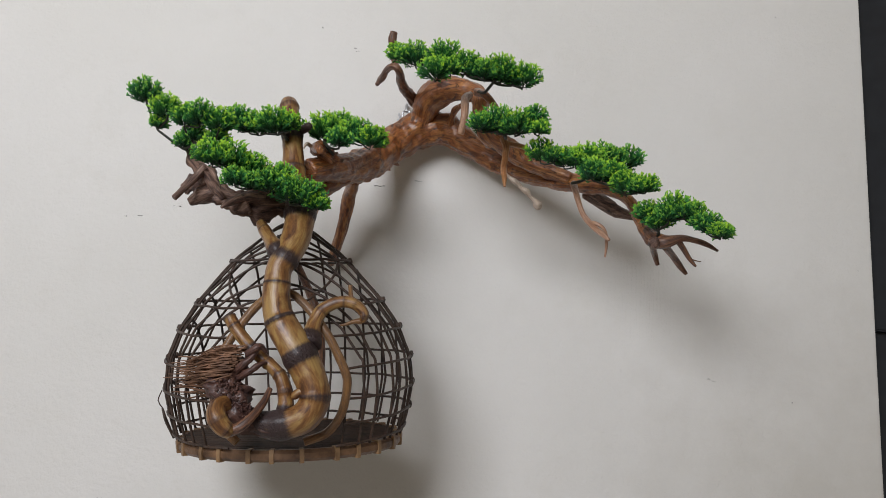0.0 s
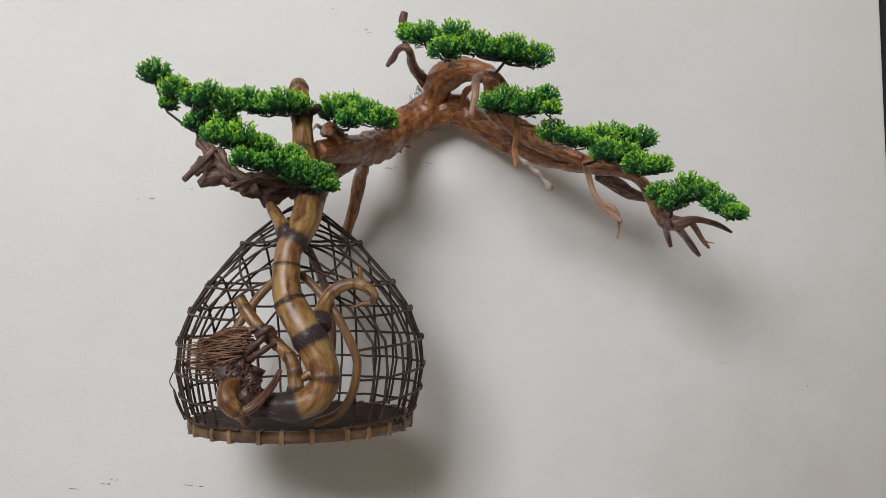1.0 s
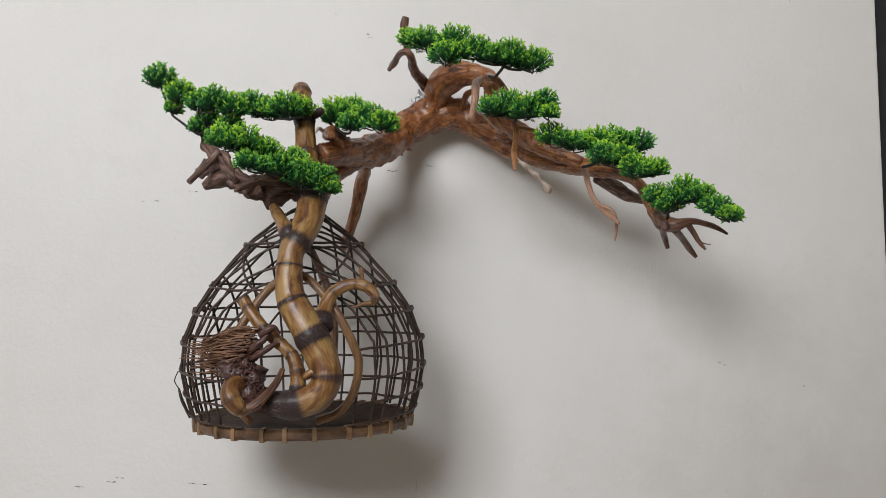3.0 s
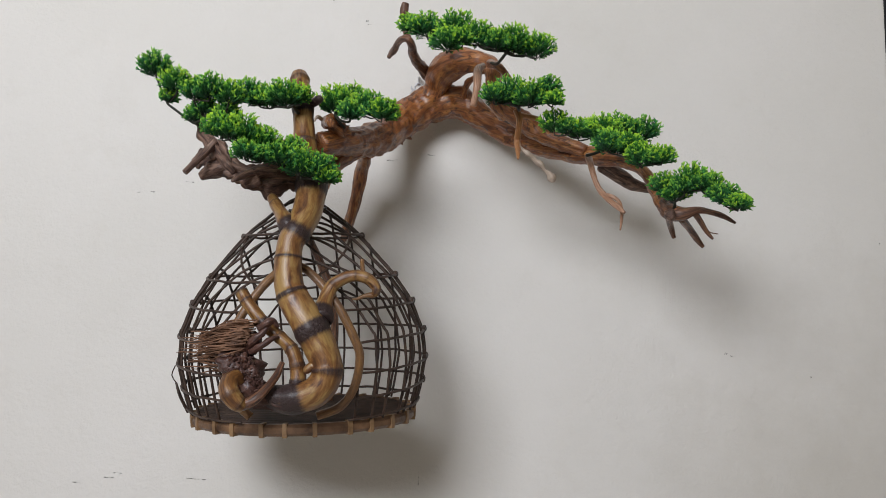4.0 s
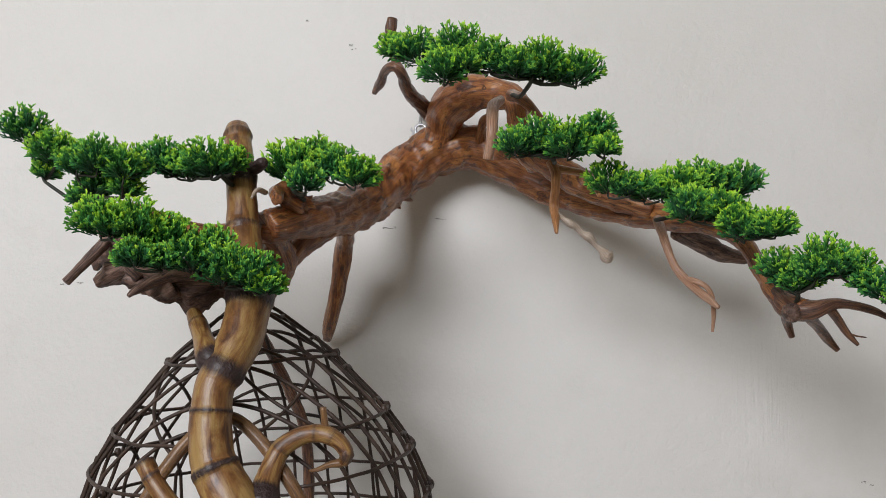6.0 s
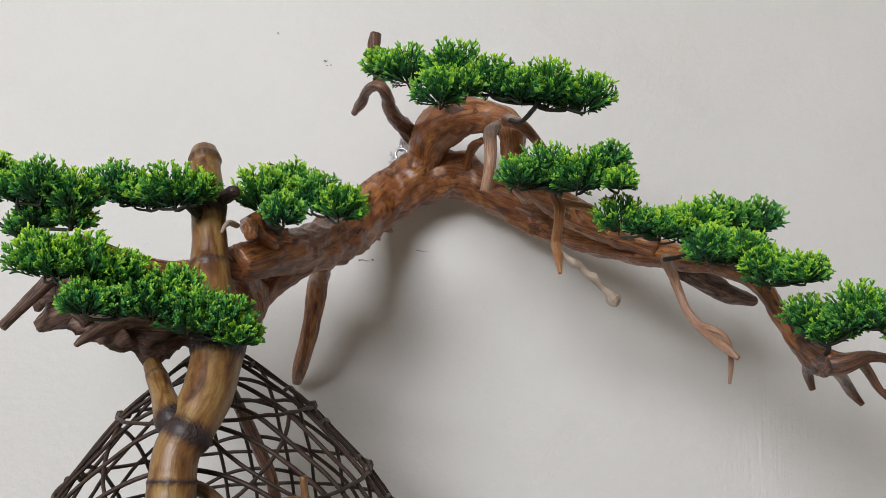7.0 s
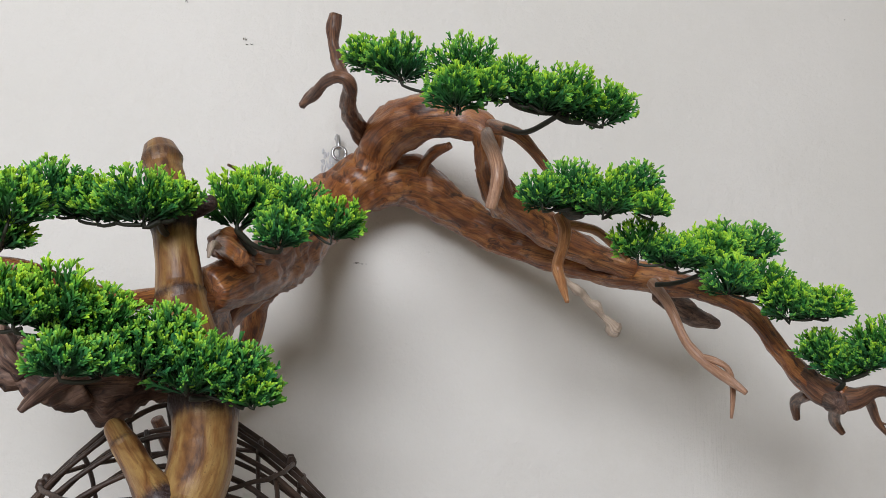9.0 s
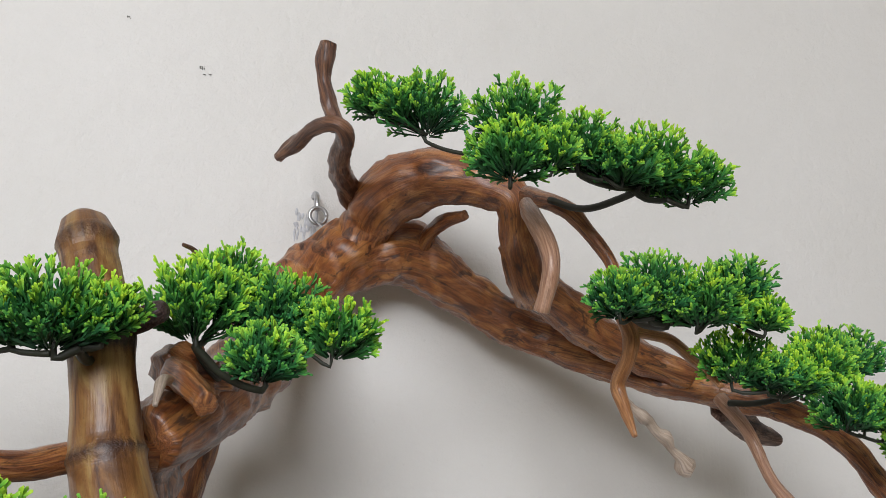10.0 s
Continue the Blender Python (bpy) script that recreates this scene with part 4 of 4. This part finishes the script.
def ring_mesh(name, r0, r1, z0, z1, n=96):
    verts, faces = [], []
    for k in range(n):
        a = 2 * math.pi * k / n
        b = 0.005
        for r, z in ((r0, z0), (r1 - b, z0), (r1, z0 + b), (r1, z1 - b), (r1 - b, z1), (r0, z1)):
            verts.append((r * math.sin(a), -r * math.cos(a) * DEEP, z))
    for k in range(n):
        m = (k + 1) % n
        for j in range(6):
            i = (j + 1) % 6
            faces.append((k * 6 + j, m * 6 + j, m * 6 + i, k * 6 + i))
    return mesh_of(name, verts, faces, smooth=False)


base = part("base", ring_mesh("base", 0.174, 0.186, -0.019, -0.001), RIMBAND, cage, "brown bamboo rim", local=True)
for k in range(26):
    a = 2 * math.pi * (k + 0.3 * rng.random()) / 26
    wide = 0.0035
    verts, faces = [], []
    for da in (-1, 1):
        t = a + da * wide / 0.19
        for r, z in ((0.1725, -0.0205), (0.1875, -0.0205), (0.1882, -0.010), (0.1875, 0.0005), (0.1725, 0.0005)):
            verts.append((r * math.sin(t), -r * math.cos(t) * DEEP, z))
    faces = [(j, (j + 1) % 5, 5 + (j + 1) % 5, 5 + j) for j in range(5)] + [(4, 3, 2, 1, 0), (5, 6, 7, 8, 9)]
    part("binding", mesh_of("binding", verts, faces, smooth=False), BINDING, base, local=True)
for k in range(30):
    x = (-0.170 + k * 0.340 / 29) * DEEP
    half = math.sqrt(max(0.0004, 0.1745 ** 2 - (x / DEEP) ** 2))
    part("floor_slat", joined("floor_slat", tube([(-half, x, -0.007 + 0.002 * (k % 2), 0.0055), (0, x + rng.uniform(-0.002, 0.002), -0.006, 0.0058), (half, x, -0.007, 0.0055)], 0.06, 7, seed=k)), WIRE, base, local=True)
part("loose_end", joined("loose_end", tube([(-0.182, -0.05, 0.0, 0.0022), (-0.192, -0.06, 0.03, 0.0028), (-0.198, -0.06, 0.05, 0.0016)], 0.006, 8, seed=2), tube([(-0.198, -0.06, 0.05, 0.001), (-0.205, -0.06, 0.062, 0.001), (-0.199, -0.06, 0.078, 0.001)], 0.005, 6, seed=2)), WIRE, cage, "loose dark tie strip", local=True)

# ---- small things on the wall ----
hook = holder("wall_hook", (0.124, 0, 2.10), "zinc screw eye with a ring in the plaster wall", "hook")
ring_pts = [(0.124 + 0.0085 * math.cos(a), -0.026, 2.101 + 0.0085 * math.sin(a), 0.0021) for a in (2 * math.pi * k / 16 for k in range(17))]
part("ring", joined("ring", tube(ring_pts, 0.003, 8)), STEEL, hook, "round steel ring")
part("screw", joined("screw", tube([(0.122, 0.004, 2.128, 0.0028), (0.122, -0.014, 2.127, 0.0028), (0.1225, -0.021, 2.122, 0.003), (0.123, -0.023, 2.112, 0.0034), (0.124, -0.023, 2.107, 0.003)], 0.003, 10)), STEEL, hook)
part("hanging_wire", joined("hanging_wire", tube([(0.122, -0.03, 2.094, 0.0012), (0.128, -0.05, 2.083, 0.0012), (0.14, -0.08, 2.076, 0.0012)], 0.004, 6)), STEEL, hook)


def blotch(name, x, z, wide, high, mat, label, seed, flakes=9):
    """A cluster of small ragged flakes lying on the plaster."""
    rng = random.Random(seed)
    verts, faces = [], []
    for i in range(flakes):
        cx, cz = x + wide * rng.uniform(-1, 1), z + high * rng.uniform(-1, 1)
        w, h = wide * rng.uniform(0.1, 0.35), max(0.0005, high * rng.uniform(0.25, 0.7))
        n, first = 7, len(verts)
        verts.append((cx, -0.0012, cz))
        for k in range(n):
            a, s = 2 * math.pi * k / n, rng.uniform(0.4, 1.1)
            verts.append((cx + w * s * math.cos(a), -0.0006, cz + h * s * math.sin(a)))
        faces += [(first, first + k + 1, first + (k + 1) % n + 1) for k in range(n)]
    me = mesh_of(name, verts, faces, smooth=False)
    me.materials.append(mat)
    return tagged(new(name, me), label, "wall mark", kind="structure")


blotch("filler_patch", 0.116, 2.096, 0.011, 0.013, FILLER, "rough grey filler round the screw eye", 5, 26)
for i, (x, z, w, h) in enumerate(((-0.441, 1.848, 0.004, 0.001), (-0.409, 1.851, 0.006, 0.0012), (-0.337, 1.877, 0.009, 0.0007), (0.001, 2.25, 0.003, 0.002), (0.006, 2.244, 0.004, 0.001), (0.769, 1.603, 0.003, 0.0015), (0.78, 1.599, 0.003, 0.001),
                             # the first two here are shadow marks under the trunk, painted as dark flakes
                             (0.08, 1.951, 0.012, 0.0014), (0.159, 1.967, 0.012, 0.001), (1.07, 1.845, 0.0016, 0.0014), (0.936, 1.569, 0.0016, 0.0014), (0.901, 2.389, 0.0014, 0.0014), (-0.487, 1.262, 0.012, 0.0012), (-0.425, 1.276, 0.012, 0.0012),
                             (-0.408, 1.285, 0.008, 0.0014), (-0.255, 1.286, 0.02, 0.0006), (0.182, 1.316, 0.001, 0.008), (-0.074, 2.293, 0.0016, 0.0016))):
    blotch("scuff_shadow_mark", x, z, w, h, SCUFF_SHADOW, "small dark mark on the plaster, scuff or painted shadow", i)

# added out of view, so that its soft shadow falls high on the wall
nail = holder("wall_shadow_peg", (-0.335, 0, 2.40), "unseen peg added to cast a soft shadow high on the wall", "nail")
part("shank", joined("shank", tube([(-0.335, 0.01, 2.380, 0.005), (-0.335, -0.04, 2.386, 0.005), (-0.335, -0.065, 2.39, 0.005)], 0.006, 10)), STEEL, nail)
part("cap", joined("cap", tube([(-0.335, -0.060, 2.389, 0.017), (-0.335, -0.068, 2.39, 0.020), (-0.335, -0.076, 2.391, 0.017)], 0.002, 16, round_end=True)), FRAME, nail)
